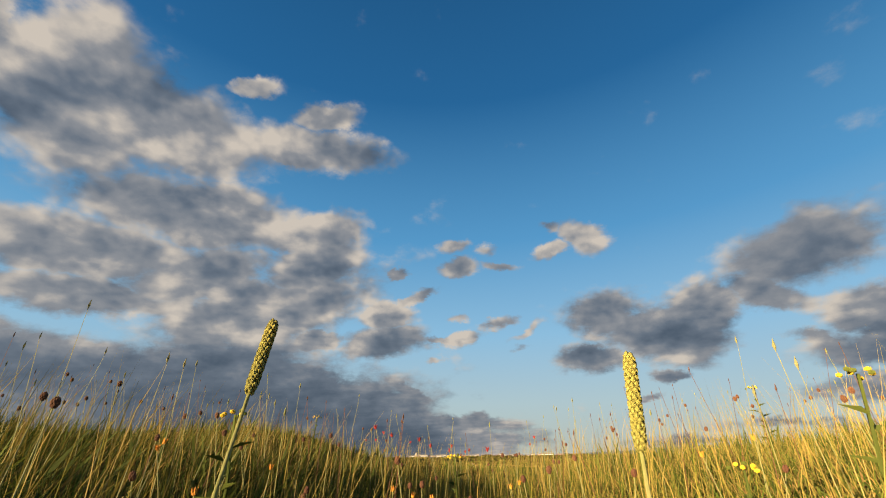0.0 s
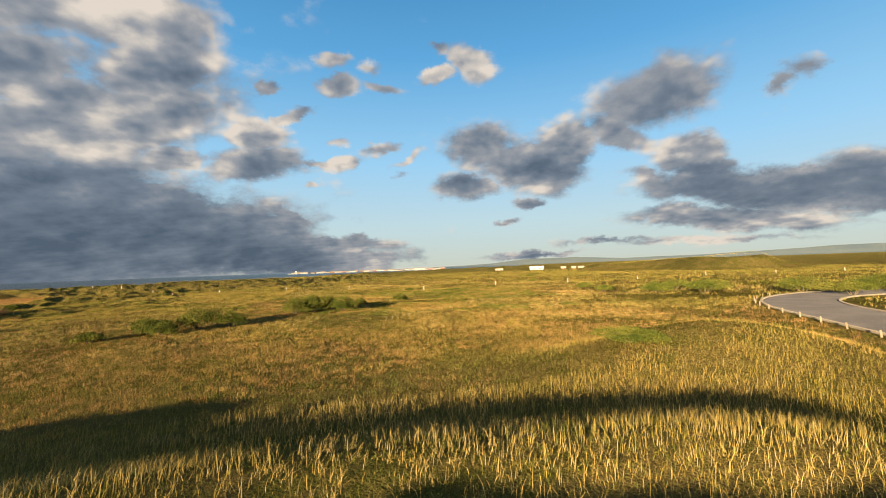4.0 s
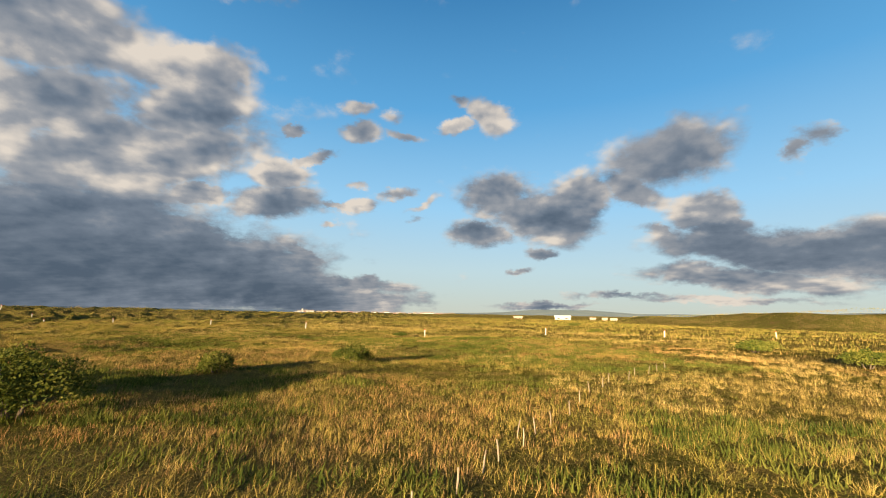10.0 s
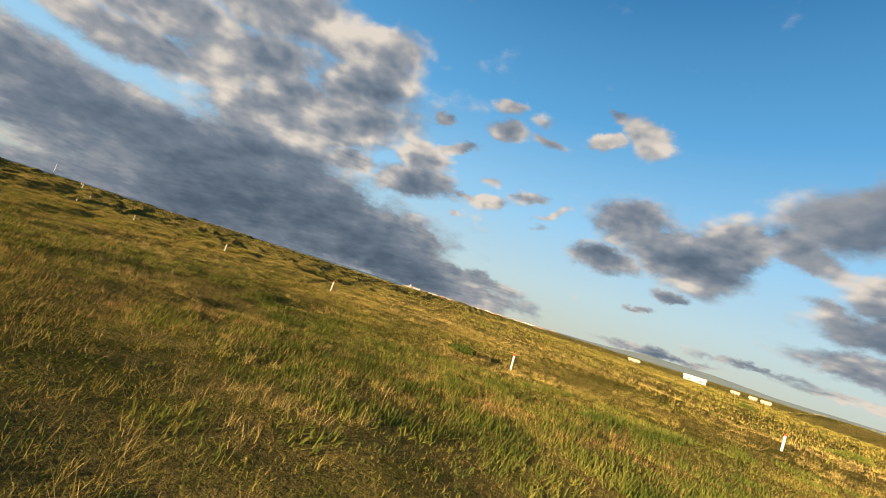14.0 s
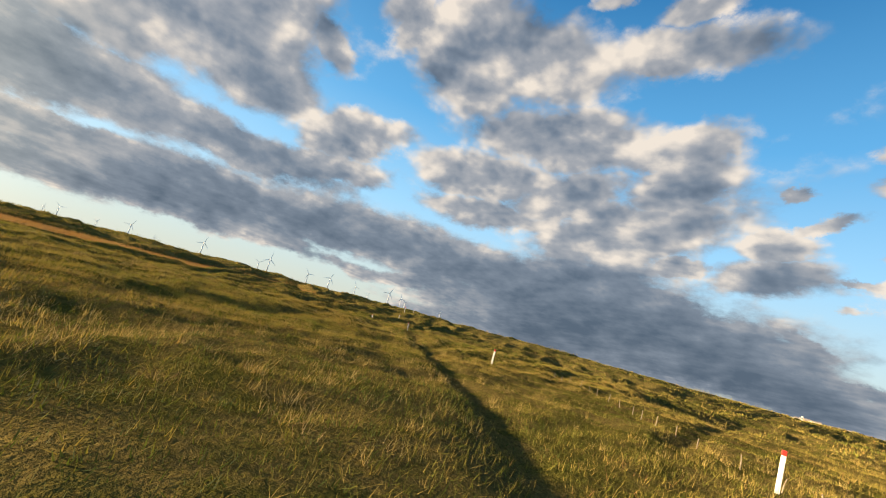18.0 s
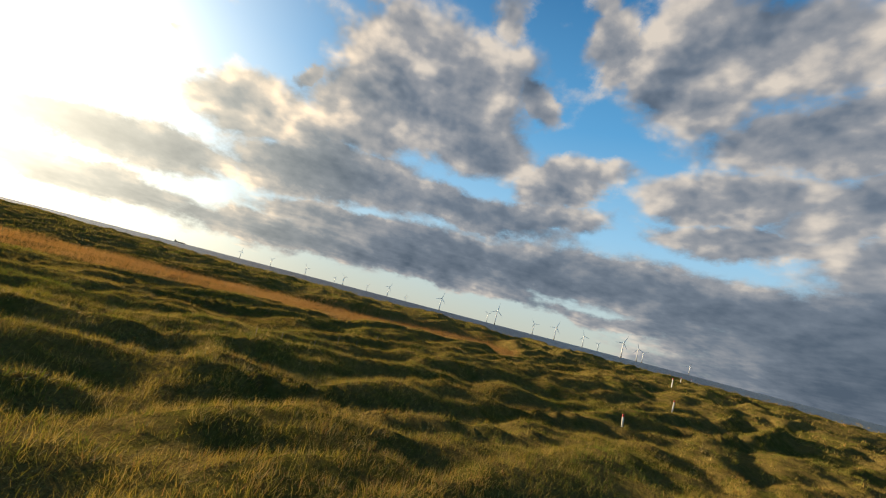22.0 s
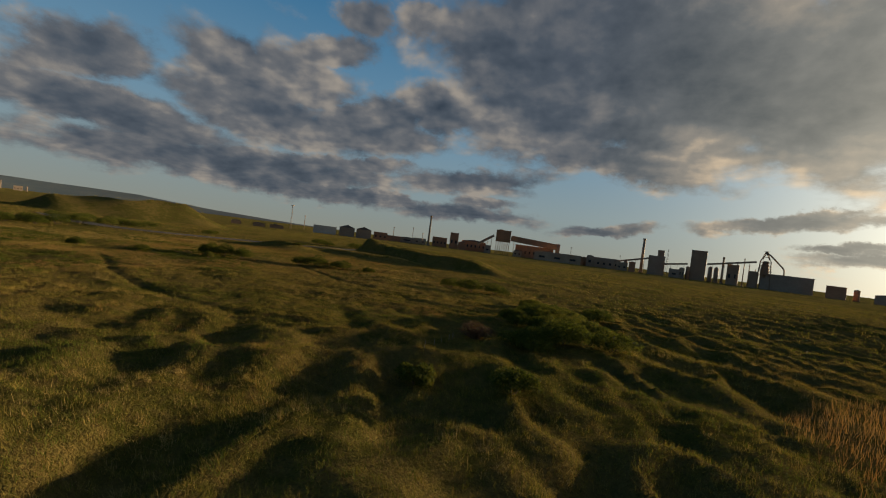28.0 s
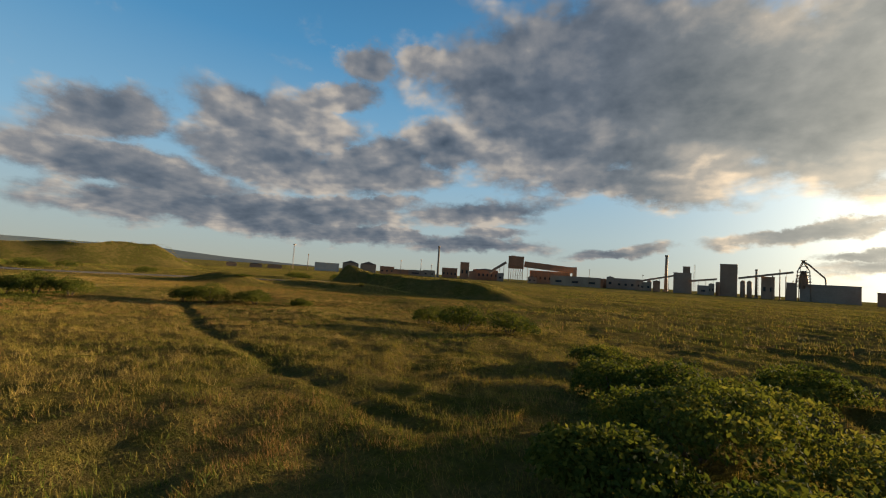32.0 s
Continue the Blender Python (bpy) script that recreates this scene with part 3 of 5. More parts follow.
def height_at(x, y):
    return float(ground_height(np.array([x]), np.array([y]))[0])


def mesh_from(name, verts, faces, mat, smooth=True):
    me = bpy.data.meshes.new(name)
    verts, faces = np.asarray(verts, np.float32), np.asarray(faces, np.int32)
    n, k = faces.shape
    me.vertices.add(len(verts))
    me.vertices.foreach_set("co", verts.ravel())
    me.loops.add(n * k)
    me.loops.foreach_set("vertex_index", faces.ravel())
    me.polygons.add(n)
    me.polygons.foreach_set("loop_start", np.arange(0, n * k, k, dtype=np.int32))
    me.polygons.foreach_set("use_smooth", np.full(n, smooth))
    me.update(calc_edges=True)
    me.materials.append(mat)
    return me


def spread(lo, hi, fine_lo, fine_hi, fine, grow=1.16):
    """Grid lines that are close together in the middle and wider and wider apart towards both ends."""
    mid = list(np.arange(fine_lo, fine_hi + fine, fine))
    a, stp = mid[-1], fine
    while a < hi:
        stp *= grow
        a = min(a + stp, hi)
        mid.append(a)
    a, stp = mid[0], fine
    while a > lo:
        stp *= grow
        a = max(a - stp, lo)
        mid.insert(0, a)
    return np.array(mid)


gx, gy = spread(-4800, 4800, -105, 42, 0.5, 1.15), spread(-4800, 4800, -8, 178, 0.5, 1.15)
GX, GY = np.meshgrid(gx, gy)
GZ = ground_height(GX, GY)
ids = np.arange(GX.size).reshape(GX.shape)
quads = np.stack([ids[:-1, :-1], ids[:-1, 1:], ids[1:, 1:], ids[1:, :-1]], -1).reshape(-1, 4)
ground = tagged(new("ground", mesh_from("ground", np.stack([GX, GY, GZ], -1).reshape(-1, 3), quads, M_GROUND)), "rough coastal grassland with dunes and a grassy bank", "ground", kind="structure")

M_SEA, S, SB, SP = material("sea_water", 0.42)
SB.inputs["Base Color"].default_value = (0.03, 0.055, 0.085, 1)
bump(S, SB, S.math("ADD", S.noise(SP, 0.12, 5.0, 0.65), S.noise(SP, 0.9, 3.0, 0.6)), 0.9, 0.8)
me = bpy.data.meshes.new("water")
a0, b0 = COAST * 195, heading(-30.0) * 4800
c0 = COAST * 4800
me.from_pydata([(*(a0 - b0).xy, -4.2), (*(a0 + b0).xy, -4.2), (*(c0 + b0).xy, -4.2), (*(c0 - b0).xy, -4.2)], [], [(3, 2, 1, 0)])
me.materials.append(M_SEA)
tagged(new("water", me), "slate grey sea beyond the dunes", "sea", kind="structure")

# ---------------------------------------------------------------- grass
RNG = np.random.default_rng(7)


def blades(name, x, y, h, w, mat, label, lean=0.35, bend=True, cast=True):
    """One mesh of grass blades that stand on the ground: each a bent strip that tapers to a point."""
    n = len(x)
    z = ground_height(x, y) - 0.03
    a, b = RNG.uniform(0, 2 * np.pi, n), RNG.uniform(0, 2 * np.pi, n)
    h = h * RNG.uniform(0.55, 1.25, n)
    w = w * RNG.uniform(0.7, 1.3, n) * 0.5
    l = h * lean * RNG.uniform(0.1, 1.3, n)
    ca, sa = np.cos(a) * w, np.sin(a) * w
    lx, ly = np.cos(b) * l + 0.08 * h, np.sin(b) * l + 0.12 * h
    base = np.stack([x, y, z], -1)
    side = np.stack([ca, sa, np.zeros(n)], -1)
    tip = base + np.stack([lx, ly, h * np.sqrt(np.maximum(0.3, 1 - (l / h) ** 2))], -1)
    if not bend:
        v = np.stack([base - side, base + side, tip], 1).reshape(-1, 3)
        f = np.arange(3 * n).reshape(-1, 3)
    else:
        mid = base + (tip - base) * np.array([0.32, 0.32, 0.6])
        v = np.stack([base - side, base + side, mid + side * 0.75, mid - side * 0.75, tip], 1).reshape(-1, 3)
        k = 5 * np.arange(n)[:, None]
        f = np.concatenate([k + [0, 1, 2], k + [0, 2, 3], k + [3, 2, 4]], 1).reshape(-1, 3)
    return tagged(new(name, mesh_from(name, v, f, mat, False)), label, "grass", kind="stuff")


def scatter(n, x0, x1, y0, y1, keep):
    x, y = RNG.uniform(x0, x1, n), RNG.uniform(y0, y1, n)
    k = RNG.uniform(0, 1, n) < keep(x, y)
    return x[k], y[k]


def tufted(x, y, per, size):
    """Several blades round each point."""
    n = len(x)
    r, a = size * np.sqrt(RNG.uniform(0, 1, n * per)), RNG.uniform(0, 2 * np.pi, n * per)
    return np.repeat(x, per) + r * np.cos(a), np.repeat(y, per) + r * np.sin(a)


ROUTE = np.array([(r[1], r[2]) for r in PATH])


def off_route(x, y):
    return near_line(x, y, [tuple(p) for p in ROUTE[::3]])


def bare(x, y):
    """Where grass stays away: the road and the trail."""
    return step(3.2, 4.2, near_line(x, y, ROAD)) * (0.15 + 0.85 * step(0.25, 0.6, trail_off(x, y)))


def clumps(x, y, size, seed, lo, hi):
    return step(lo, hi, rolling(x, y, size, seed))


# the bank where the flight begins
x, y = scatter(95000, -3.4, 3.4, -0.6, 4.2, lambda x, y: np.clip(1.35 - np.hypot(x, y) / 3.6, 0.08, 1) * step(0.35, 0.6, np.hypot(x, y + 0.15)))
blades("bank_grass", x, y, 0.1 + 0.065 * clumps(x, y, 0.5, 117, 0.35, 0.65), 0.0052, M_BANK, "tall uncut meadow grass on the bank", 1.15)
x, y = scatter(150000, -6, 6, -0.6, 6.5, lambda x, y: np.clip(1.35 - np.hypot(x, y) / 5.5, 0.1, 1) * step(0.5, 1.2, np.hypot(x, y + 0.15)))
blades("dry_bank_grass", x, y, 0.12 + 0.05 * step(0.8, 2.0, np.hypot(x, y)), 0.0034, M_BANK, "thin straw-coloured grass among the green blades", 0.9, False)
x, y = scatter(125000, -22, 18, -4, 17, lambda x, y: step(2.5, 4.5, np.hypot(x, y)))
blades("slope_grass", x, y, 0.12 + 0.16 * clumps(x, y, 3, 103, 0.45, 0.65), 0.012, M_BANK, "rough grass on the slopes of the bank", 0.6, False)
x, y = scatter(62000, -26, 22, 7, 30, lambda x, y: (0.25 + 0.75 * clumps(x, y, 5, 107, 0.35, 0.6)) * step(2.2, 1.6, ground_height(x, y)))
blades("hollow_grass", x, y, 0.36, 0.011, M_DRY, "tall pale grass in the hollow below the bank", 0.5)
x, y = scatter(900, -16, 6, 0, 13, lambda x, y: clumps(x, y, 3.5, 109, 0.5, 0.6) * step(2.0, 2.6, ground_height(x, y)))
x, y = tufted(x, y, 22, 0.2)
blades("bank_herbs", x, y, 0.2, 0.03, M_HERB, "low green herbs in patches on the bank", 0.9, False)
x, y = scatter(125000, -110, -15, 50, 165, lambda x, y: (0.3 + 0.7 * clumps(x, y, 2.5, 113, 0.42, 0.6)) * step(30, 50, seaward(x, y)) * np.clip(1.3 - off_route(x, y) / 40, 0, 1) * bare(x, y) * (1 - reed_bed(x, y)))
x, y = tufted(x, y, 11, 0.2)
blades("dune_tufts", x, y, 0.27, 0.015, M_MEADOW, "shaggy tufts of grass on the hummocks", 0.8, False)
# the field along the route
x, y = scatter(3000000, -110, 62, 6, 180, lambda x, y: np.clip(1.15 - off_route(x, y) / 40, 0, 1) ** 1.6 * bare(x, y) * (1 - reed_bed(x, y)))
blades("field_grass", x, y, 0.11 + 0.05 * clumps(x, y, 1.1, 143, 0.45, 0.6) + 0.1 * clumps(x, y, 7, 101, 0.4, 0.7), 0.015, M_MEADOW, "mixed green and straw-coloured rough grass", 1.0, False)
x, y = scatter(90000, -110, 62, 8, 180, lambda x, y: np.maximum(clumps(x, y, 9, 111, 0.5, 0.62), 0.55 * clumps(x, y, 3, 115, 0.5, 0.6) * step(95, 110, y)) * np.clip(1.3 - off_route(x, y) / 50, 0, 1) * bare(x, y) * (1 - reed_bed(x, y)))
x, y = tufted(x, y, 17, 0.19)
blades("marram_tufts", x, y, 0.32, 0.011, M_DRY, "pale tufts of dry marram grass", 0.85, False)
x, y = scatter(100000, -300, 200, -170, 330, lambda x, y: step(26, 50, off_route(x, y)) * (1 - step(120, 330, off_route(x, y))) * bare(x, y) * (1 - reed_bed(x, y)) * (1 - step(200, 215, seaward(x, y))))
x, y = tufted(x, y, 4, 0.7)
blades("far_grass", x, y, 0.42, 0.085, M_MEADOW, "rough grass farther off", 0.6, False)
x, y = scatter(330000, -130, -40, 20, 160, lambda x, y: reed_bed(x, y))
blades("rusty_reeds", x, y, 0.6, 0.03, M_REED, "dense bed of rust-brown reeds between the dunes", 0.35, False)

# ---------------------------------------------------------------- building blocks of things


def part(name, bm, mat, parent=None, label=""):
    me = bpy.data.meshes.new(name)
    bm.to_mesh(me)
    bm.free()
    me.materials.append(mat)
    ob = new(name, me)
    if parent is not None:
        ob.parent = parent
    return tagged(ob, label) if label else ob


def thing(name, label, category, m=None, group="", kind=""):
    ob = new(name)
    ob.empty_display_size = 0.2
    if m is not None:
        ob.matrix_basis = m
    return tagged(ob, label, category, group, kind)


def box(x, y, z, w, d, h, bevel=0.0, turn=0.0, bm=None):
    """A block with its base centre at x, y, z."""
    bm = bm or bmesh.new()
    r = bmesh.ops.create_cube(bm, size=1.0)
    bmesh.ops.transform(bm, matrix=Matrix.Translation((x, y, z + h / 2)) @ pose(0, 0, 0, 0, 0, turn) @ Matrix.Diagonal((w, d, h, 1)), verts=r["verts"])
    if bevel:
        bmesh.ops.bevel(bm, geom=list({e for v in r["verts"] for e in v.link_edges}), offset=bevel, segments=2, affect="EDGES", profile=0.6)
    return bm


def tube(points, radii, sides=8, bm=None, caps=True):
    """A round rod through points, with a radius at each."""
    bm = bm or bmesh.new()
    rings = []
    pts = [Vector(p) for p in points]
    for i, p in enumerate(pts):
        way = (pts[min(i + 1, len(pts) - 1)] - pts[max(i - 1, 0)]).normalized()
        q = way.to_track_quat("Z", "Y")
        r = radii[i] if hasattr(radii, "__len__") else radii
        rings.append([bm.verts.new(p + q @ Vector((r * math.cos(2 * math.pi * k / sides), r * math.sin(2 * math.pi * k / sides), 0))) for k in range(sides)])
    for a, b in zip(rings, rings[1:]):
        for k in range(sides):
            f = bm.faces.new((a[k], a[(k + 1) % sides], b[(k + 1) % sides], b[k]))
            f.smooth = True
    if caps:
        bm.faces.new(rings[0][::-1])
        bm.faces.new(rings[-1])
    return bm


def slab(outline, z0, z1, bm=None):
    """A flat piece with the given outline."""
    bm = bm or bmesh.new()
    lo, hi = [bm.verts.new((x, y, z0)) for x, y in outline], [bm.verts.new((x, y, z1)) for x, y in outline]
    bm.faces.new(lo[::-1])
    bm.faces.new(hi)
    for k in range(len(lo)):
        j = (k + 1) % len(lo)
        bm.faces.new((lo[k], lo[j], hi[j], hi[k]))
    return bm


# ---------------------------------------------------------------- marker posts


def marker_post():
    p = thing("marker_post", "white wooden marker post with a red top", "post", group="marker posts in the field")
    bm = box(0, 0, -0.3, 0.1, 0.1, 1.26, 0.012)
    part("shaft", bm, M_WHITE, p)
    part("cap", box(0, 0, 0.962, 0.104, 0.104, 0.13, 0.014), M_RED, p, "red-painted top")
    return p


POSTS = [(15.9, 112.7), (-1.5, 125.0), (-17.9, 132.4), (-36.0, 139.0), (-49.0, 142.7), (-58.7, 154.2), (33.7, 113.2), (52.8, 112.9), (72.0, 112.0), (91.0, 110.0), (110.0, 107.0), (129.0, 104.0), (-72.0, 165.0), (-88.0, 180.0), (-108.0, 200.0), (-135.0, 228.0)]
first_post = marker_post()
for k, (px, py) in enumerate(POSTS):
    m = pose(px, py, height_at(px, py), RNG.uniform(-4, 4), RNG.uniform(-4, 4), RNG.uniform(0, 90))
    if k:
        copy_thing(first_post, m)
    else:
        first_post.matrix_basis = m

# ---------------------------------------------------------------- bushes


def leaf_cloud(name, lobes, count, size, mat, parent, label=""):
    """Many small leaves in the shell of several lobes, tipped outwards at random."""
    count, size = int(count * 0.6), size * 1.12
    c = np.array([l[:3] for l in lobes])
    r = np.array([l[3:6] for l in lobes])
    pick = RNG.choice(len(lobes), count, p=(r[:, 0] ** 2) / (r[:, 0] ** 2).sum())
    d = RNG.normal(size=(count, 3))
    d /= np.linalg.norm(d, axis=1)[:, None]
    d[:, 2] = np.abs(d[:, 2]) * 1.1 - 0.25
    bumpy = 0.72 + 0.5 * soft_noise(d[:, 0] * 3.1 + pick * 7.3, d[:, 1] * 3.1 + d[:, 2] * 2.3, 5)
    p = c[pick] + d * r[pick] * (bumpy * RNG.uniform(0.78, 1.06, count))[:, None]
    p[:, 2] = np.maximum(p[:, 2], 0.03)
    n = d * 0.6 + RNG.normal(size=(count, 3)) * 0.6
    n /= np.linalg.norm(n, axis=1)[:, None]
    u = np.cross(n, RNG.normal(size=(count, 3)))
    u /= np.linalg.norm(u, axis=1)[:, None]
    w = np.cross(n, u)
    s = (size * RNG.uniform(0.6, 1.5, count))[:, None]
    v = np.stack([p - u * s, p - w * s * 0.55, p + u * s, p + w * s * 0.55], 1).reshape(-1, 3)
    f = np.arange(4 * count).reshape(-1, 4)
    ob = new(name, mesh_from(name, v, f, mat, False))
    ob.parent = parent
    return tagged(ob, label) if label else ob


def bush(x, y, r, h, leaves, label, mat=M_BUSH, leaf=0.07, twiggy=False):
    b = thing("bush", label, "bush", pose(x, y, height_at(x, y) - 0.05, 0, 0, RNG.uniform(0, 360)), group="bushes on the grassland")
    k = max(3, int(2 + r * 2))
    lobes = [(0, 0, h * 0.45, r * 0.72, r * 0.72, h * 0.55)]
    for j in range(k):
        a, q = 2 * math.pi * j / k + RNG.uniform(-0.4, 0.4), r * RNG.uniform(0.4, 0.68)
        lobes.append((q * math.cos(a), q * math.sin(a), h * RNG.uniform(0.25, 0.55), r * RNG.uniform(0.36, 0.55), r * RNG.uniform(0.36, 0.55), h * RNG.uniform(0.32, 0.5)))
    if twiggy:
        bm = bmesh.new()
        for j in range(190):
            a, e = RNG.uniform(0, 2 * math.pi), RNG.uniform(0.25, 1.35)
            l = RNG.uniform(0.55, 1.0)
            end = Vector((r * l * math.cos(e) * math.cos(a) * 1.05, r * l * math.cos(e) * math.sin(a) * 1.05, h * l * math.sin(e)))
            mid = end * 0.5 + Vector((RNG.normal(0, 0.1), RNG.normal(0, 0.1), 0.08))
            tube([(0.1 * math.cos(a), 0.1 * math.sin(a), 0), mid, end], [0.018, 0.011, 0.004], 3, bm, False)
        part("twigs", bm, mat, b, "bare brown twigs")
        leaf_cloud("crown", lobes, leaves, leaf, mat, b, "withered brown leaves")
        return b
    stems = 4
    for j in range(stems):
        a = 2 * math.pi * j / stems + RNG.uniform(-0.5, 0.5)
        part("stem", tube([(0.08 * math.cos(a), 0.08 * math.sin(a), -0.1), (0.25 * r * math.cos(a), 0.25 * r * math.sin(a), h * 0.35), (0.5 * r * math.cos(a), 0.5 * r * math.sin(a), h * 0.7)], [0.05, 0.035, 0.012], 6), M_BARK, b)
    leaf_cloud("crown", lobes, leaves, leaf, mat, b)
    return b


GORSE, SHRUB = "rounded dark green gorse bush on rough grass", "dense leafy shrub in a thicket on the dune"
for row in [(-4.6, 67.9, 1.7, 2.2, 5200), (-6.7, 66.4, 1.5, 1.9, 4200), (-1.2, 67.4, 1.7, 2.1, 5200), (-2.6, 69.2, 1.3, 1.8, 3200), (1.0, 76.0, 1, 1.1, 2400), (7.2, 80.6, 1.2, 1.15, 2600)]:
    bush(*row[:4], row[4] * 2, GORSE, leaf=0.045)
for row in [(-14.6, 59.0, 2.2, 2.2, 9000), (-11.7, 59.5, 1.6, 1.7, 6000), (-17.8, 56.5, 1.9, 1.6, 7000), (-16.2, 55.2, 1.6, 1.3, 5000), (-5.9, 71.4, 0.9, 1.1, 3000)]:
    bush(*row, GORSE, leaf=0.05)
for row in [(-53.8, 86.4, 1.9, 1.7, 13000), (-55.8, 84.0, 2.2, 1.9, 13000), (-52.8, 76.4, 2.2, 1.9, 14000), (-54.1, 80.5, 1.9, 1.7, 12000), (-55.9, 77.3, 2.3, 1.9, 11000), (-52.9, 70.0, 2, 1.6, 10000), (-50.4, 66.1, 1.7, 1.4, 8000), (-51.3, 79.6, 1.5, 1.5, 11000), (-54.3, 73.1, 2, 1.7, 10000), (-50.5, 96.6, 1.1, 1, 7000), (-54.8, 96.1, 1.3, 1.1, 7000), (-58.8, 82.5, 2, 1.6, 8000)]:
    bush(*row, SHRUB, M_BUSH, 0.05)
bush(-50.2, 87.0, 1.4, 1.4, 2500, "half-dead brown shrub with bare twigs", M_DEAD, 0.035, True)
for row in [(43.1, 88.1, 1.8, 1.3, 2000), (40.4, 77.2, 1.6, 1.4, 1900), (45.9, 72.0, 2.2, 1.7, 2400), (50.6, 66.5, 2.7, 2, 2600), (48.9, 125.8, 1.6, 1, 1200), (65.6, 166.7, 2, 1.3, 1200), (12.5, 112.3, 1.2, 0.6, 1200), (53.8, 50.6, 2.5, 1.9, 2300), (59.8, 47.4, 2.5, 1.8, 2300), (62.1, 35.3, 2.8, 2.1, 2300), (61.3, 53.3, 2.6, 1.9, 2000)]:
    bush(*row[:4], row[4] * 2, GORSE, leaf=0.07)
for row in [(70.5, 46.9, 3, 2.2, 2000), (76.0, 35.8, 3.2, 2.3, 2000), (47.0, 63.6, 2.9, 2.2, 2300), (53.8, 55.8, 2.9, 2.3, 2300), (60.2, 42.5, 3, 2.3, 2300), (56.6, 42.4, 2.7, 2.2, 2200), (50.2, 25.7, 2.6, 2, 2000), (43.7, 68.6, 2.2, 1.7, 2000), (64.4, 49.6, 3.1, 2.4, 2200), (49.6, 72.1, 2.4, 1.9, 2000), (64.9, 55.0, 3, 2.3, 2000)]:
    bush(*row[:4], row[4] * 2, GORSE, leaf=0.07)
for row in [(-36.2, 54.9, 1.7, 1.7, 5000), (-40.2, 57.7, 2.2, 2.1, 7000), (-43.8, 58.0, 2.0, 1.7, 6000), (-21.0, 53.7, 1.3, 1.0, 3000), (-57.5, 77.5, 2.0, 1.6, 9000), (-51.0, 70.6, 1.9, 1.6, 8000), (-57.2, 68.3, 2.1, 1.5, 8000)]:
    bush(*row, "dark rounded gorse bush below the dunes", M_BUSH, 0.055)
for row in [(41.8, -12.8, 3.4, 2.4, 2600), (36.0, -10.0, 3.0, 2.2, 2200), (31.0, -20.5, 3.6, 2.6, 2600), (27.4, -15.9, 3.0, 2.2, 2200), (24.0, -26.0, 3.4, 2.5, 2400), (21.1, -31.5, 3.2, 2.3, 2400), (16.0, -34.0, 3.4, 2.4, 2400), (12.0, -40.0, 3.0, 2.1, 2200), (46.0, -19.0, 3.2, 2.3, 2200), (33.0, -31.0, 3.4, 2.5, 2200), (25.0, -41.0, 3.4, 2.4, 2200)]:
    bush(*row, "dark gorse in a band of scrub before the works", M_BUSH, 0.1)
bush(13.0, 31.4, 1.7, 0.7, 16000, "low green elder scrub on a hump", M_BUSH, 0.028)
bush(3.9, 14.6, 0.55, 0.75, 1500, "small dark spruce-like seedling in the hollow", M_BUSH, 0.04)
bush(-7.4, 23.3, 0.5, 0.7, 1200, "small dark spruce-like seedling in the hollow", M_BUSH, 0.04)

# ---------------------------------------------------------------- road with its kerb and bollards
M_ASPHALT = worn("asphalt", (0.045, 0.041, 0.042), (0.07, 0.064, 0.064), 1.0, 0, 0.4, 30, 0.5)
M_KERB = worn("concrete_kerb", (0.2, 0.17, 0.13), (0.14, 0.12, 0.09), 0.9, 0, 0.8, 14)


def smooth_line(line, n=8):
    """A rounded line through the points."""
    pts = [np.array(p, float) for p in line]
    pts = [2 * pts[0] - pts[1], *pts, 2 * pts[-1] - pts[-2]]
    out = []
    for a, b, c, d in zip(pts, pts[1:], pts[2:], pts[3:]):
        for k in range(n):
            t = k / n
            out.append(0.5 * (2 * b + (c - a) * t + (2 * a - 5 * b + 4 * c - d) * t**2 + (3 * b - a - 3 * c + d) * t**3))
    return np.array(out + [pts[-2]])


road_line = smooth_line(ROAD)
way = np.gradient(road_line, axis=0)
way /= np.linalg.norm(way, axis=1)[:, None]
side = np.stack([way[:, 1], -way[:, 0]], -1)


def ribbon(off0, off1, z0, z1):
    """A strip with thickness that follows the road between two distances from its middle."""
    bm = bmesh.new()
    rows = []
    for p, s in zip(road_line, side):
        a, b = p + s * off0, p + s * off1
        rows.append([bm.verts.new((q[0], q[1], z)) for q, z in ((a, z0), (a, z1), (b, z1), (b, z0))])
    zs = [height_at(*p) for p in road_line]
    for r, z in zip(rows, zs):
        for v in r:
            v.co.z += z
    for r, t in zip(rows, rows[1:]):
        for k in range(4):
            bm.faces.new((r[k], t[k], t[(k + 1) % 4], r[(k + 1) % 4]))
    bm.faces.new(rows[0][::-1])
    bm.faces.new(rows[-1])
    bmesh.ops.recalc_face_normals(bm, faces=bm.faces)
    return bm


road = tagged(part("road", ribbon(-2.9, 2.9, -0.2, 0.05), M_ASPHALT), "narrow curving asphalt road", "road", kind="structure")
for off in (-3.05, 3.05):
    tagged(part("kerb", ribbon(off - 0.1, off + 0.1, -0.2, 0.13), M_KERB), "pale concrete kerb along the road", "kerb", kind="structure")


def bollard():
    b = thing("bollard", "short dark wooden bollard beside the road", "bollard", group="bollards along the road")
    part("shaft", tube([(0, 0, -0.3), (0, 0, 0.36), (0, 0, 0.4)], [0.055, 0.055, 0.035], 8), M_WOOD, b)
    part("band", tube([(0, 0, 0.3), (0, 0, 0.32)], [0.058, 0.058], 8), M_KERB, b, "pale reflector band")
    return b


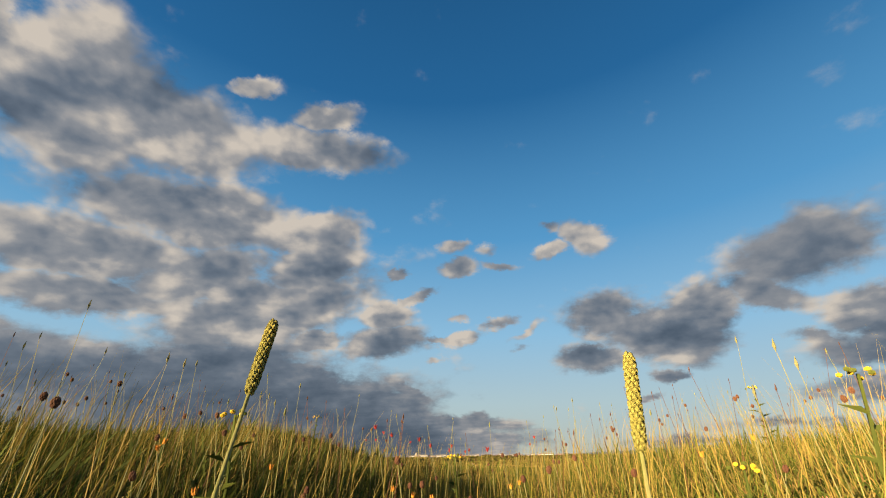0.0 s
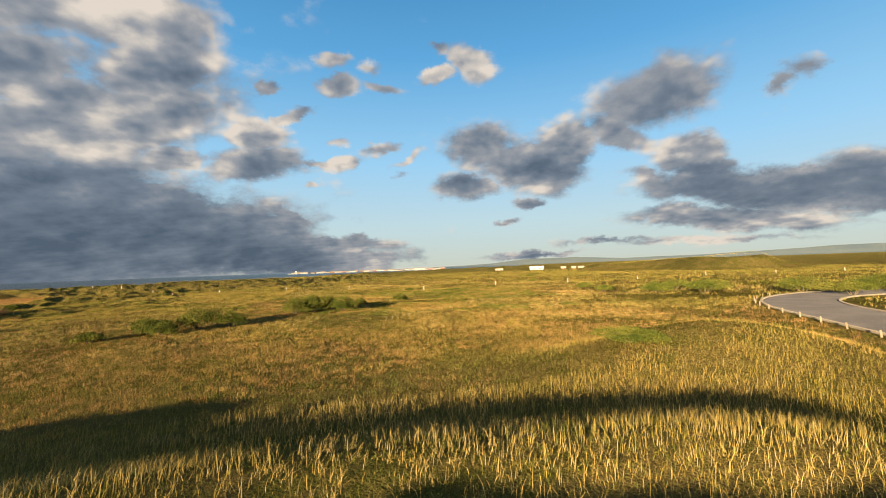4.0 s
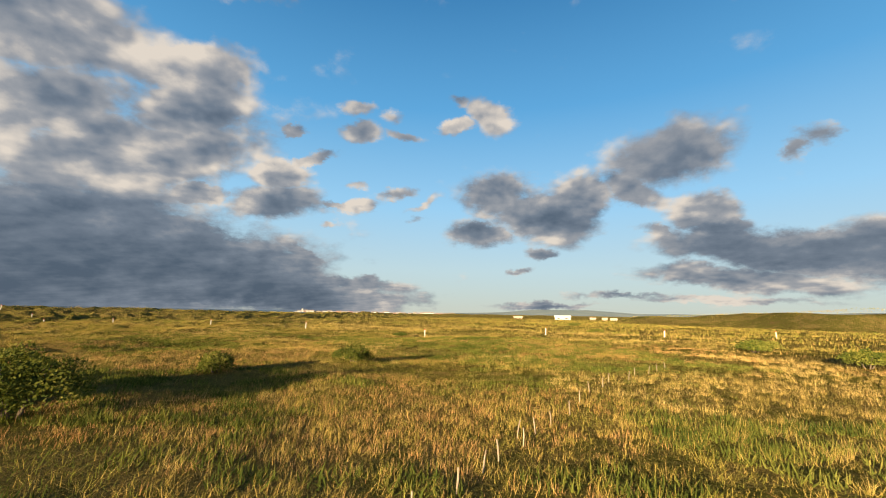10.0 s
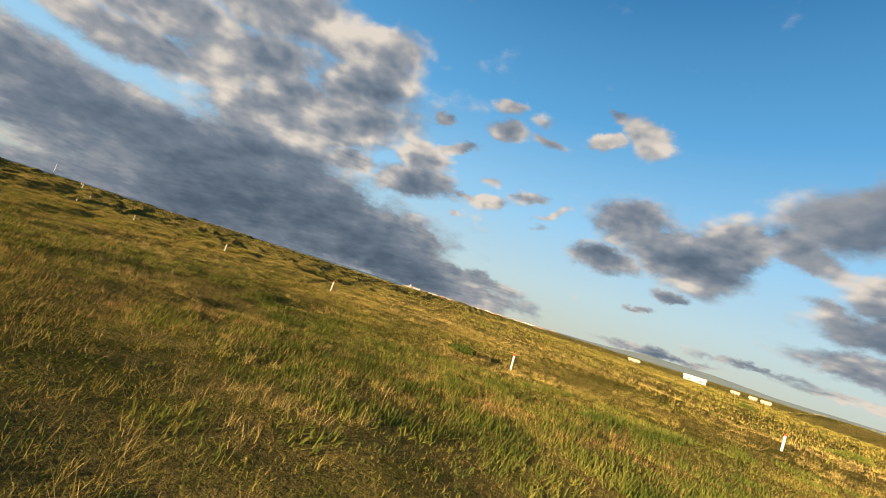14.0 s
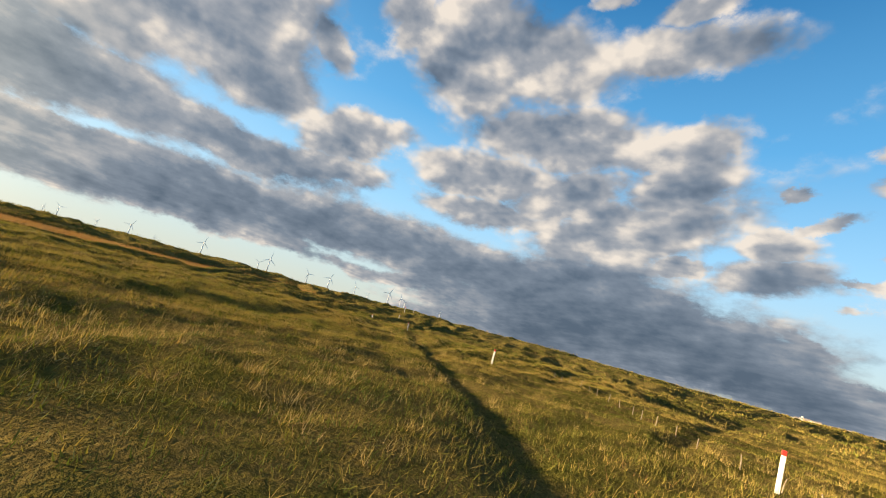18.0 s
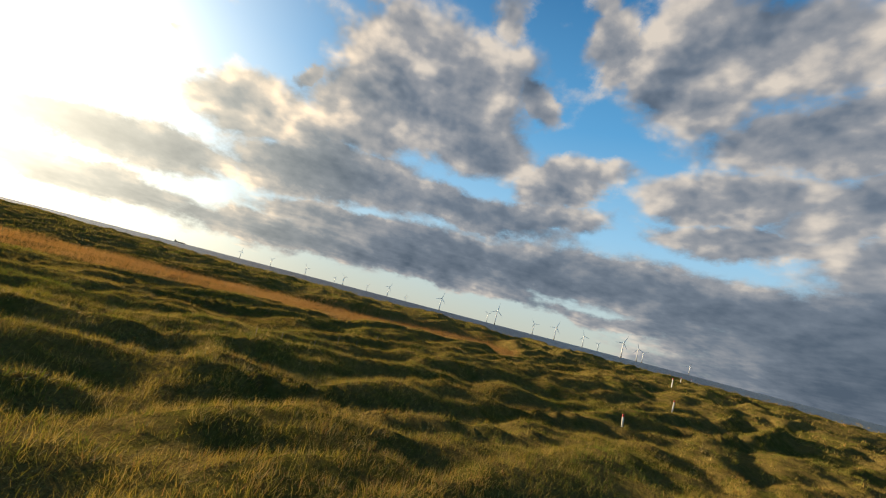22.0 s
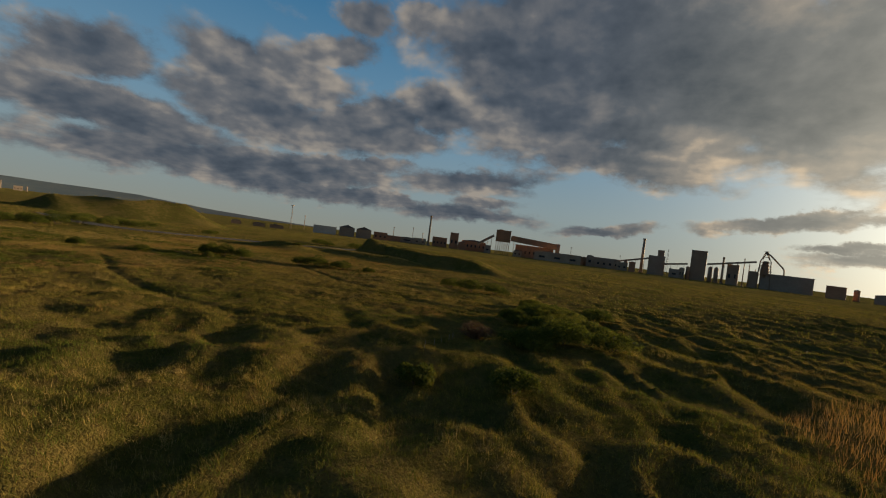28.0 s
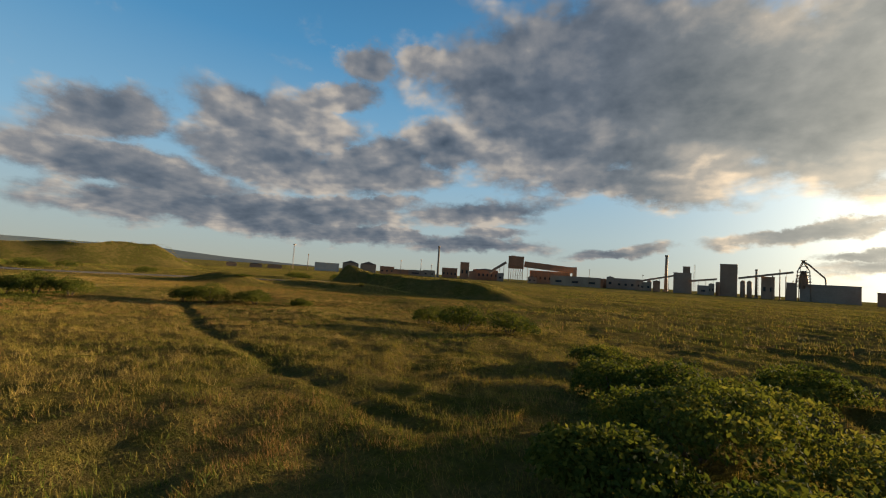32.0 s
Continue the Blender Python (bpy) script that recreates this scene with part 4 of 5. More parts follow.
first_bollard = None
for k in range(14, 52, 2):
    p = road_line[k] - side[k] * 3.6
    m = pose(p[0], p[1], height_at(*p), RNG.uniform(-5, 5), RNG.uniform(-5, 5), 0)
    if first_bollard is None:
        first_bollard = bollard()
        first_bollard.matrix_basis = m
    else:
        copy_thing(first_bollard, m)


# ---------------------------------------------------------------- wire fences of thin stakes
def stake(h, label):
    s = thing("fence_stake", label, "fence", group="old fence stakes")
    part("shaft", tube([(0, 0, -0.3), (0.01, 0, h * 0.6), (0, 0.015, h)], [0.02, 0.018, 0.015], 6), M_WOOD, s)
    return s


first_stake = stake(0.42, "weathered thin wooden fence stake in the grass")
lines = [[(3.3, 54.5), (6.1, 57.8), (10.1, 62.4), (13.0, 65.6), (19.2, 72.3), (25.5, 77.3)], [(-17.1, 138.7), (-11.4, 134.8), (-6.5, 130.2), (-0.3, 124.0)], [(-49.4, 93.3), (-49.0, 89.5), (-48.9, 87.6)], [(-47.7, 121.1), (-53.4, 124.4), (-60.4, 127.8)]]
at_first = True
for line in lines:
    fine = smooth_line(line, 5)
    for p in fine[:: 1 if len(line) > 3 else 2]:
        m = pose(p[0] + RNG.normal(0, 0.12), p[1] + RNG.normal(0, 0.12), height_at(*p), RNG.uniform(-9, 9), RNG.uniform(-9, 9), RNG.uniform(0, 360))
        if at_first:
            first_stake.matrix_basis, at_first = m, False
        else:
            copy_thing(first_stake, m)

# a lump of broken brickwork beside the bank
M_RUBBLE = worn("broken_brickwork", (0.3, 0.14, 0.07), (0.19, 0.1, 0.055), 0.95, 0, 2.0, 9, 0.8)
bm = box(0, 0, -0.1, 1.15, 0.9, 0.85)
bmesh.ops.subdivide_edges(bm, edges=bm.edges, cuts=7, use_grid_fill=True)
for v in bm.verts:
    v.co += 0.45 * noise.noise_vector(v.co * 1.7) + 0.1 * noise.noise_vector(v.co * 6.0)
    v.co.xy *= 1.0 - 0.35 * max(v.co.z, 0.0)
lump = tagged(part("brick_rubble", bm, M_RUBBLE), "weathered lump of orange brick rubble on the slope", "rubble")
lump.matrix_basis = pose(11.6, 17.4, height_at(11.6, 17.4) - 0.08, 3, 5, 24) @ Matrix.Scale(0.45, 4)

# ---------------------------------------------------------------- the works, seen across the field
M_RUSTY = worn("rusty_cladding", (0.5, 0.26, 0.14), (0.36, 0.19, 0.11), 0.8, 0, 0.06, 0.6)
M_DARKSTEEL = worn("dark_steel", (0.29, 0.2, 0.14), (0.36, 0.25, 0.17), 0.6, 0.3, 0.1, 1.0)
M_BEIGE = worn("beige_cladding", (0.46, 0.36, 0.26), (0.36, 0.28, 0.2), 0.8, 0, 0.08, 0.8)
M_GREYCLAD = worn("grey_cladding", (0.38, 0.3, 0.23), (0.28, 0.22, 0.17), 0.7, 0, 0.05, 0.6)
M_ROOF = worn("slate_roof", (0.13, 0.12, 0.12), (0.2, 0.18, 0.17), 0.8, 0, 0.2, 1.0)
M_GLASS, _n, _b, _p = material("dark_glass", 0.5)
_b.inputs["Base Color"].default_value = (0.03, 0.035, 0.04, 1)
M_SHED = worn("white_cladding", (0.56, 0.54, 0.5), (0.46, 0.44, 0.4), 0.6, 0, 0.1, 0.8)
M_BRICK = worn("red_brick", (0.34, 0.16, 0.1), (0.26, 0.13, 0.09), 0.9, 0, 0.3, 3.0)

EYE_W = Vector((-51.4, 87.5, 4.0))


def seen(az, dist):
    """A place on the ground at an azimuth and a distance from the last stretch of the flight."""
    p = EYE_W + heading(az) * dist
    return p.x, p.y, height_at(p.x, p.y)


def up(el, dist):
    return 4.0 + 0.73 * dist * math.tan(radians(el))


def block(name, az, dist, w, top, label, mat, category="building", depth=None, roof=0.0, wins=0, base=None, ribs=0, turn=0.0, roofmat=None):
    """A building that faces the flight: walls, a parapet or pitched roof, ribs in its cladding and window or door openings."""
    x, y, z = seen(az, dist)
    z = z - 0.3 if base is None else base
    h, d = top - z, depth or w * 0.6
    t = thing(name, label, category, pose(x, y, z, 0, 0, az + turn))
    part("wall", box(0, d / 2, 0, w, d, h - roof, 0.08), mat, t)
    if roof:
        bm = bmesh.new()
        a, o = h - roof, 0.35
        v = [bm.verts.new(c) for c in ((-w / 2 - o, -o, a), (w / 2 + o, -o, a), (w / 2 + o, d + o, a), (-w / 2 - o, d + o, a), (0, -o, h), (0, d + o, h))]
        for f in ((0, 1, 4), (2, 3, 5), (0, 4, 5, 3), (1, 2, 5, 4), (3, 2, 1, 0)):
            bm.faces.new([v[i] for i in f])
        part("roof", bm, roofmat or M_ROOF, t)
    else:
        part("roof", box(0, d / 2, h, w * 1.02, d * 1.02, max(0.3, h * 0.03), 0.05), roofmat or mat, t)
    for k in range(ribs):
        part("rib", box(-w / 2 + (k + 0.5) * w / ribs, -0.14, 0, w / ribs * 0.12, 0.28, (h - roof) * 0.97), mat, t)
    for k in range(wins):
        wx = -w / 2 + (k + 0.5) * w / wins
        p = part("window", box(wx, -0.1, h * 0.32, w / wins * 0.42, 0.3, h * 0.26), M_DARKSTEEL, t, "dark opening")
        part("pane", box(wx, -0.27, h * 0.35, w / wins * 0.36, 0.06, h * 0.2), M_GLASS, p)
    return t


def stack(az, dist, top, r, label, mat=M_DARKSTEEL, name="chimney"):
    x, y, z = seen(az, dist)
    h = top - z
    t = thing(name, label, "chimney", pose(x, y, z - 0.2))
    part("plinth", tube([(0, 0, 0), (0, 0, h * 0.06)], [r * 1.7, r * 1.6], 14), mat, t)
    part("shaft", tube([(0, 0, 0), (0, 0, h * 0.5), (0, 0, h * 0.96)], [r * 1.2, r, r * 0.85], 14), mat, t)
    part("rim", tube([(0, 0, h * 0.955), (0, 0, h * 0.97), (0, 0, h)], [r * 1.15, r * 1.2, r * 1.1], 14), M_DARKSTEEL, t, "dark rim")
    for k in range(3):
        part("band", tube([(0, 0, h * (0.25 + 0.22 * k)), (0, 0, h * (0.262 + 0.22 * k))], [r * 1.16, r * 1.16], 14), mat, t)
    return t


def gallery(a, b, thick, label, legs=4, mat=M_DARKSTEEL):
    """A covered conveyor between two places, on trestles."""
    t = thing("conveyor", label, "conveyor")
    a, b = Vector(a), Vector(b)
    bm = bmesh.new()
    q = (b - a).to_track_quat("X", "Z").to_matrix().to_4x4()
    r = bmesh.ops.create_cube(bm, size=1.0)
    bmesh.ops.transform(bm, matrix=Matrix.Translation((a + b) / 2) @ q @ Matrix.Diagonal(((b - a).length, thick, thick, 1)), verts=r["verts"])
    part("housing", bm, mat, t)
    for k in range(legs):
        p = a.lerp(b, (k + 0.5) / legs)
        g = height_at(p.x, p.y)
        s = q.to_3x3() @ Vector((0, thick * 0.45, 0))
        bm = tube([(p.x - s.x * 1.6, p.y - s.y * 1.6, g - 0.2), (p.x - s.x, p.y - s.y, p.z)], 0.16, 5)
        tube([(p.x + s.x * 1.6, p.y + s.y * 1.6, g - 0.2), (p.x + s.x, p.y + s.y, p.z)], 0.16, 5, bm)
        for m in (0.35, 0.7):
            zz = g + (p.z - g) * m
            tube([(p.x - s.x * 1.3, p.y - s.y * 1.3, zz), (p.x + s.x * 1.3, p.y + s.y * 1.3, zz)], 0.09, 4, bm)
        part("trestle", bm, mat, t)
    return t


def mast(az, dist, top, label, wide=0.5, head=True):
    x, y, z = seen(az, dist)
    h = top - z
    t = thing("lighting_mast", label, "mast", pose(x, y, z - 0.2), group="masts by the works")
    bm = bmesh.new()
    for k in range(4):
        a = math.pi / 4 + k * math.pi / 2
        tube([(wide * math.cos(a), wide * math.sin(a), 0), (wide * 0.35 * math.cos(a), wide * 0.35 * math.sin(a), h)], 0.09, 4, bm)
    for j in range(9):
        f, g = j / 9, (j + 1) / 9
        for k in range(4):
            a, b = math.pi / 4 + k * math.pi / 2, math.pi / 4 + (k + 1) * math.pi / 2
            ra, rb = wide * (1 - 0.65 * f), wide * (1 - 0.65 * g)
            tube([(ra * math.cos(a), ra * math.sin(a), h * f), (rb * math.cos(b), rb * math.sin(b), h * g)], 0.045, 3, bm)
    part("lattice", bm, M_DARKSTEEL, t)
    if head:
        part("lamp_head", box(0, 0, h, wide * 3.2, wide * 1.6, 0.9, 0.1), M_DARKSTEEL, t)
    return t


D = 616.0
block("warehouse", 219.0, 452, 24, up(0.74, 452), "long pale grey flat-roofed warehouse", M_SHED, "warehouse", 16, ribs=8)
for az, w in ((216.0, 16.5), (213.7, 16.5)):
    block("warehouse", az, 459, w, up(1.5, 459), "dark gabled steel shed beside the warehouse", M_GREYCLAD, "warehouse", 26, 3.0, ribs=5)
block("plant_building", 211.2, 548, 18, up(0.8, 548), "low rusty brown plant building", M_RUSTY, depth=12, wins=3)
stack(204.4, 575, up(5.25, 575), 1.35, "tall slim steel chimney with a dark rim", M_GREYCLAD)
block("plant_building", 202.8, D, 22, up(1.26, D), "low rusty brown plant building", M_RUSTY, depth=14, wins=4)
block("plant_tower", 200.8, D - 15, 12.5, up(2.39, D), "square rusty brown plant tower", M_RUSTY, depth=12, wins=2)
block("plant_building", 198.0, D, 36, up(1.6, D), "long low rusty plant building", M_RUSTY, depth=18, wins=6, roof=2.2)
HB = block("transfer_house", 194.0, D - 20, 21, up(4.12, D - 20), "large rusty box-shaped transfer house on steel legs", M_RUSTY, "transfer house", 18, base=up(1.97, D - 20), ribs=6)
zb = up(1.97, D - 20)
for ey in (1, 9, 17):
    for k in range(7):
        ex = -9.6 + 3.2 * k
        part("leg", tube([(ex, ey, -zb - 1), (ex, ey, 0)], 0.26, 5), M_DARKSTEEL, HB)
        if k < 6:
            bm = tube([(ex, ey, -zb + 0.5), (ex + 3.2, ey, -zb * 0.5)], 0.12, 4)
            tube([(ex + 3.2, ey, -zb * 0.5), (ex, ey, -0.2)], 0.12, 4, bm)
            tube([(ex, ey, -zb * 0.5), (ex + 3.2, ey, -zb * 0.5)], 0.12, 4, bm)
            part("brace", bm, M_DARKSTEEL, HB)
part("roof_hut", box(-4, 9, up(4.12, D - 20) - zb, 6, 5, 1.6, 0.1), M_RUSTY, HB)
part("walkway", box(0, -0.9, 3.5, 21, 1.4, 0.25), M_DARKSTEEL, HB, "dark steel walkway")
g0, g1 = EYE_W + heading(197.5) * (D - 12), EYE_W + heading(195.3) * (D - 16)
gallery((g0.x, g0.y, up(0.9, D)), (g1.x, g1.y, up(2.9, D)), 3.2, "dark inclined conveyor gallery on trestles", 4)
g0, g1 = EYE_W + heading(192.9) * (D - 14), EYE_W + heading(186.7) * (D - 6)
gallery((g0.x, g0.y, up(2.75, D)), (g1.x, g1.y, up(2.15, D)), 8.0, "long rust-brown conveyor gallery over the stockyard", 7, M_RUSTY)
block("stock_shed", 189.6, D + 8, 56, up(1.75, D), "long dark open stock shed under the gallery", M_DARKSTEEL, "shed", 30, wins=9)
block("plant_wall", 186.4, D - 40, 62, up(1.1, D - 40), "long beige clad plant building with dark doors", M_BEIGE, depth=14, wins=3, ribs=14)
block("plant_tower", 186.5, D, 6, up(2.69, D), "narrow grey plant tower", M_GREYCLAD, depth=6)
block("plant_building", 180.4, D, 40, up(1.24, D), "low grey plant building", M_GREYCLAD, depth=16, wins=5)
stack(176.0, 658, up(5.51, 658), 1.9, "tall thick dark steel chimney")
block("plant_building", 174.3, D, 20, up(2.67, D), "tall grey plant building", M_GREYCLAD, depth=18, ribs=5)
block("plant_tower", 173.9, D + 6, 8, up(3.7, D), "dark steel head frame on the plant building", M_DARKSTEEL, depth=8, wins=2)
mast(173.1, D - 20, up(4.17, D - 20), "tall dark lattice mast", 1.6, False)
block("plant_tower", 169.8, D, 17.5, up(4.27, D), "massive dark rectangular tower block", M_DARKSTEEL, depth=17, ribs=5)
for k, az in enumerate((168.5, 167.9)):
    x, y, z = seen(az, D)
    t = thing("silo", "dark steel silo with a domed top", "silo", pose(x, y, z))
    part("drum", tube([(0, 0, 0), (0, 0, up(1.7, D) - z)], 2.6, 14), M_DARKSTEEL, t)
    part("dome", tube([(0, 0, up(1.7, D) - z), (0, 0, up(1.9, D) - z), (0, 0, up(2.05, D) - z)], [2.6, 1.9, 0.3], 14), M_DARKSTEEL, t)
stack(167.3, D, up(3.77, D), 1.2, "slim dark steel chimney")
block("plant_building", 166.3, D, 12.5, up(2.63, D), "dark steel-clad plant building", M_DARKSTEEL, depth=12, wins=2)
for az, e in ((165.9, 3.2), (165.3, 3.9), (164.8, 2.9)):
    stack(az, D + 4, up(e, D), 0.55, "thin dark steel vent pipe", M_DARKSTEEL, "vent_pipe")
block("cast_house", 161.4, D, 49, up(1.85, D), "broad grey-brown cast house at the foot of the furnace", M_GREYCLAD, depth=24, ribs=14)
block("plant_building", 153.9, D, 14, up(0.82, D), "low grey gabled plant building", M_GREYCLAD, depth=10, roof=1.2)
block("plant_building", 148.8, 959, 22, 8.0, "low far grey plant building", M_GREYCLAD, depth=14, roof=1.6)
# the blast furnace
x, y, z = seen(163.4, D + 4)
furnace = thing("blast_furnace", "tall dark blast furnace with uptakes and a downcomer pipe", "furnace", pose(x, y, z, 0, 0, 163.4))
hf = up(5.3, D) - z
part("core", tube([(0, 0, hf * 0.3), (0, 0, hf * 0.5), (0, 0, hf * 0.66), (0, 0, hf * 0.74)], [4.0, 4.4, 3.2, 1.8], 16), M_DARKSTEEL, furnace)
for lv in (0.38, 0.46, 0.54, 0.62, 0.7):
    part("platform", box(0, 0, hf * lv, 14.5 - 9 * (lv - 0.38), 12, 0.45), M_DARKSTEEL, furnace)
    part("rail", box(0, -6, hf * lv + 1.1, 14.5 - 9 * (lv - 0.38), 0.12, 0.12), M_DARKSTEEL, furnace)
for ex in (-1, 1):
    for ey in (-5, 5):
        part("column", tube([(ex * 6.6, ey, 0), (ex * 5.2, ey, hf * 0.74)], 0.42, 6), M_DARKSTEEL, furnace)
        part("frame_leg", tube([(ex * 5.2, ey, hf * 0.72), (ex * 0.9, ey * 0.2, hf * 0.98)], 0.34, 6), M_DARKSTEEL, furnace)
    part("uptake", tube([(ex * 2.4, 0, hf * 0.7), (ex * 3.2, 0, hf * 0.8), (ex * 0.5, 0, hf * 0.93)], 0.62, 8), M_DARKSTEEL, furnace)
for k, (za, zc) in enumerate(((0.34, 0.48), (0.48, 0.6), (0.6, 0.72))):
    for ey in (-5, 5):
        part("brace", tube([(-6.2, ey, hf * za), (5.6, ey, hf * zc)], 0.18, 4), M_DARKSTEEL, furnace)
        part("brace", tube([(6.2, ey, hf * za), (-5.6, ey, hf * zc)], 0.18, 4), M_DARKSTEEL, furnace)
part("cross_beam", box(0, 0, hf * 0.84, 7.0, 1.2, 0.6), M_DARKSTEEL, furnace)
part("top_hopper", tube([(0, 0, hf * 0.93), (0, 0, hf * 0.965), (0, 0, hf)], [0.9, 1.7, 1.5], 10), M_DARKSTEEL, furnace)
part("top_platform", box(0, 0, hf * 0.985, 5, 4, 0.4), M_DARKSTEEL, furnace)
part("downcomer", tube([(0.5, 0, hf * 0.955), (4, 0, hf * 0.9), (17, 0, hf * 0.6), (18.4, 0, hf * 0.55), (18.4, 0, hf * 0.34)], 0.9, 10), M_DARKSTEEL, furnace)
part("skip_house", box(-10, 2, 0, 9, 9, hf * 0.44, 0.1), M_DARKSTEEL, furnace)
for k in range(3):
    part("stove_pipe", tube([(-9 + 2.6 * k, 8, 0), (-9 + 2.6 * k, 8, hf * (0.5 + 0.04 * k))], 0.5, 8), M_DARKSTEEL, furnace)
for a, b, ea, eb in ((179.2, 175.2, 0.9, 2.2), (173.7, 170.9, 1.45, 2.0), (168.9, 164.2, 2.3, 3.5)):
    g0, g1 = EYE_W + heading(a) * (D - 4), EYE_W + heading(b) * (D - 2)
    gallery((g0.x, g0.y, up(ea, D)), (g1.x, g1.y, up(eb, D)), 2.3, "dark inclined conveyor gallery on trestles", 4)
for k, (az, w, e) in enumerate(((209.3, 20, 0.42), (207.4, 26, 0.55), (205.6, 18, 0.6), (199.7, 10, 1.0), (196.0, 9, 0.9), (191.8, 12, 0.7), (183.8, 16, 0.95), (182.2, 9, 1.5), (178.2, 14, 0.9), (177.0, 8, 1.25), (172.2, 12, 0.85), (171.4, 6, 1.3), (157.3, 16, 1.15), (150.1, 9, 0.55))):
    block("works_shed", az, D - 25 + 6 * (k % 3), w, up(e, D), "low brown shed among the plant buildings", (M_RUSTY, M_GREYCLAD, M_BEIGE)[k % 3], "shed", 9, 1.0 if k % 2 else 0.0, k % 3)
for az, e, r in ((182.9, 1.0, 3.0), (177.8, 1.15, 2.4), (170.8, 1.5, 2.2), (155.8, 1.0, 2.6)):
    x, y, z = seen(az, D - 6)
    t = thing("storage_tank", "low rusty storage tank at the works", "tank", pose(x, y, z - 0.2))
    part("drum", tube([(0, 0, 0), (0, 0, up(e, D) - z)], r, 14), M_RUSTY, t)
    part("lid", tube([(0, 0, up(e, D) - z), (0, 0, up(e, D) - z + 0.5), (0, 0, up(e, D) - z + 0.9)], [r * 1.04, r * 0.8, 0.2], 14), M_GREYCLAD, t)
mast(223.2, 534, up(3.58, 534), "tall lattice lighting mast with a lamp head", 1.1)
for az, e in ((221.4, 1.99), (209.4, 2.03), (206.7, 2.43), (205.3, 1.6), (184.7, 2.4), (178.5, 2.0)):
    mast(az, 575, up(e, 575), "slender lighting mast near the works", 0.55)

# low brick building and sheds beside the spoil heap
block("brick_building", 235.6, 300, 8.5, up(-0.3, 300), "low brick building beyond the spoil heap", M_BRICK, depth=5, wins=3, roof=0.7)
for k, az in enumerate((230.2, 227.5, 225.3)):
    block("site_shed", az, 411, 8 + 2 * k, up(-0.05, 411), "low dark site shed by the works", M_DARKSTEEL, "shed", 5, 0.8)

# chemical works far to the south: boxes, columns and vents
for k in range(16):
    az = 265.9 - 1.25 * k + 0.7 * math.sin(2.3 * k)
    kind = k % 4
    dist = 2050 + 90 * (k % 3)
    if kind == 1 or kind == 3:
        stack(az, dist, 4 + dist * math.tan(radians(0.36 + 0.4 * (k % 5) / 4)), 2.2, "far pale process column of the chemical works", M_GREYCLAD, "process_column")
    block("process_unit", az + 0.6, dist, 14 + 9 * (k * 7 % 4), 4 + dist * math.tan(radians(0.1 + 0.22 * (k * 5 % 4) / 3)), "far pale process building of the chemical works", (M_GREYCLAD, M_SHED, M_BEIGE)[k % 3], depth=18, wins=3)

# ---------------------------------------------------------------- white shed, far town
EYE_E = Vector((6.3, 46.2, 3.8))


def town_block(az, dist, w, h, label, wall, roofed=True, category="house", d=10.0):
    p = EYE_E + heading(az) * dist
    z = height_at(p.x, p.y)
    t = thing("house" if category == "house" else "shed", label, category, pose(p.x, p.y, z - 0.4, 0, 0, az), group="houses of the far town" if category == "house" else "")
    part("wall", box(0, d / 2, 0, w, d, h, 0.05), wall, t)
    if roofed:
        bm = bmesh.new()
        rise = min(4.0, d * 0.35) if category == "house" else 1.1
        v = [bm.verts.new(c) for c in ((-w / 2 - 0.4, -0.4, h), (w / 2 + 0.4, -0.4, h), (w / 2 + 0.4, d + 0.4, h), (-w / 2 - 0.4, d + 0.4, h), (-w / 2 - 0.4, d / 2, h + rise), (w / 2 + 0.4, d / 2, h + rise))]
        for f in ((0, 1, 5, 4), (2, 3, 4, 5), (0, 4, 3), (1, 2, 5), (3, 2, 1, 0)):
            bm.faces.new([v[i] for i in f])
        roof = part("roof", bm, M_ROOF if category == "house" else wall, t)
        if category == "house":
            part("chimney", box(w * 0.3, d / 2, h + rise - 0.6, 1.0, 1.0, 2.0), M_BRICK, roof)
    n = max(2, int(w / 6))
    for k in range(n):
        wx = -w / 2 + (k + 0.5) * w / n
        q = part("window", box(wx, -0.08, h * 0.45, w / n * 0.4, 0.2, h * 0.28), M_GLASS, t)
        part("sill", box(wx, -0.16, h * 0.42, w / n * 0.46, 0.2, h * 0.03), wall, q)
    return t


town_block(-25.4, 303, 10, 2.0, "white clad agricultural shed in the sun", M_SHED, True, "shed", 12)
town_block(-19.9, 330, 6, 1.2, "long low pale shed", M_BEIGE, True, "shed", 8)
for az, w in ((-29.0, 3.5), (-30.4, 3), (-31.4, 4)):
    town_block(az, 330, w, 1.1, "low pale shed among bushes", M_BEIGE, True, "shed", 6)
for k in range(44):
    az = 8.7 - 0.47 * k + RNG.uniform(-0.2, 0.2)
    near = 2050 - 11 * k
    town_block(az, near + RNG.uniform(-60, 160), RNG.uniform(12, 34), RNG.uniform(4.5, 9.5), "far pale rendered house of the seaside town", (M_SHED, M_SHED, M_BEIGE, M_BRICK)[k % 4], k % 5 != 0)
town_block(7.9, 2020, 6, 17, "far pale church-like tower of the seaside town", M_SHED, False)

# ---------------------------------------------------------------- wind turbines at sea
EYE_T = Vector((-31.7, 126.9, 4.4))
M_TURB = worn("turbine_white", (0.86, 0.86, 0.85), (0.8, 0.8, 0.8), 0.45, 0, 0.02, 0.3)


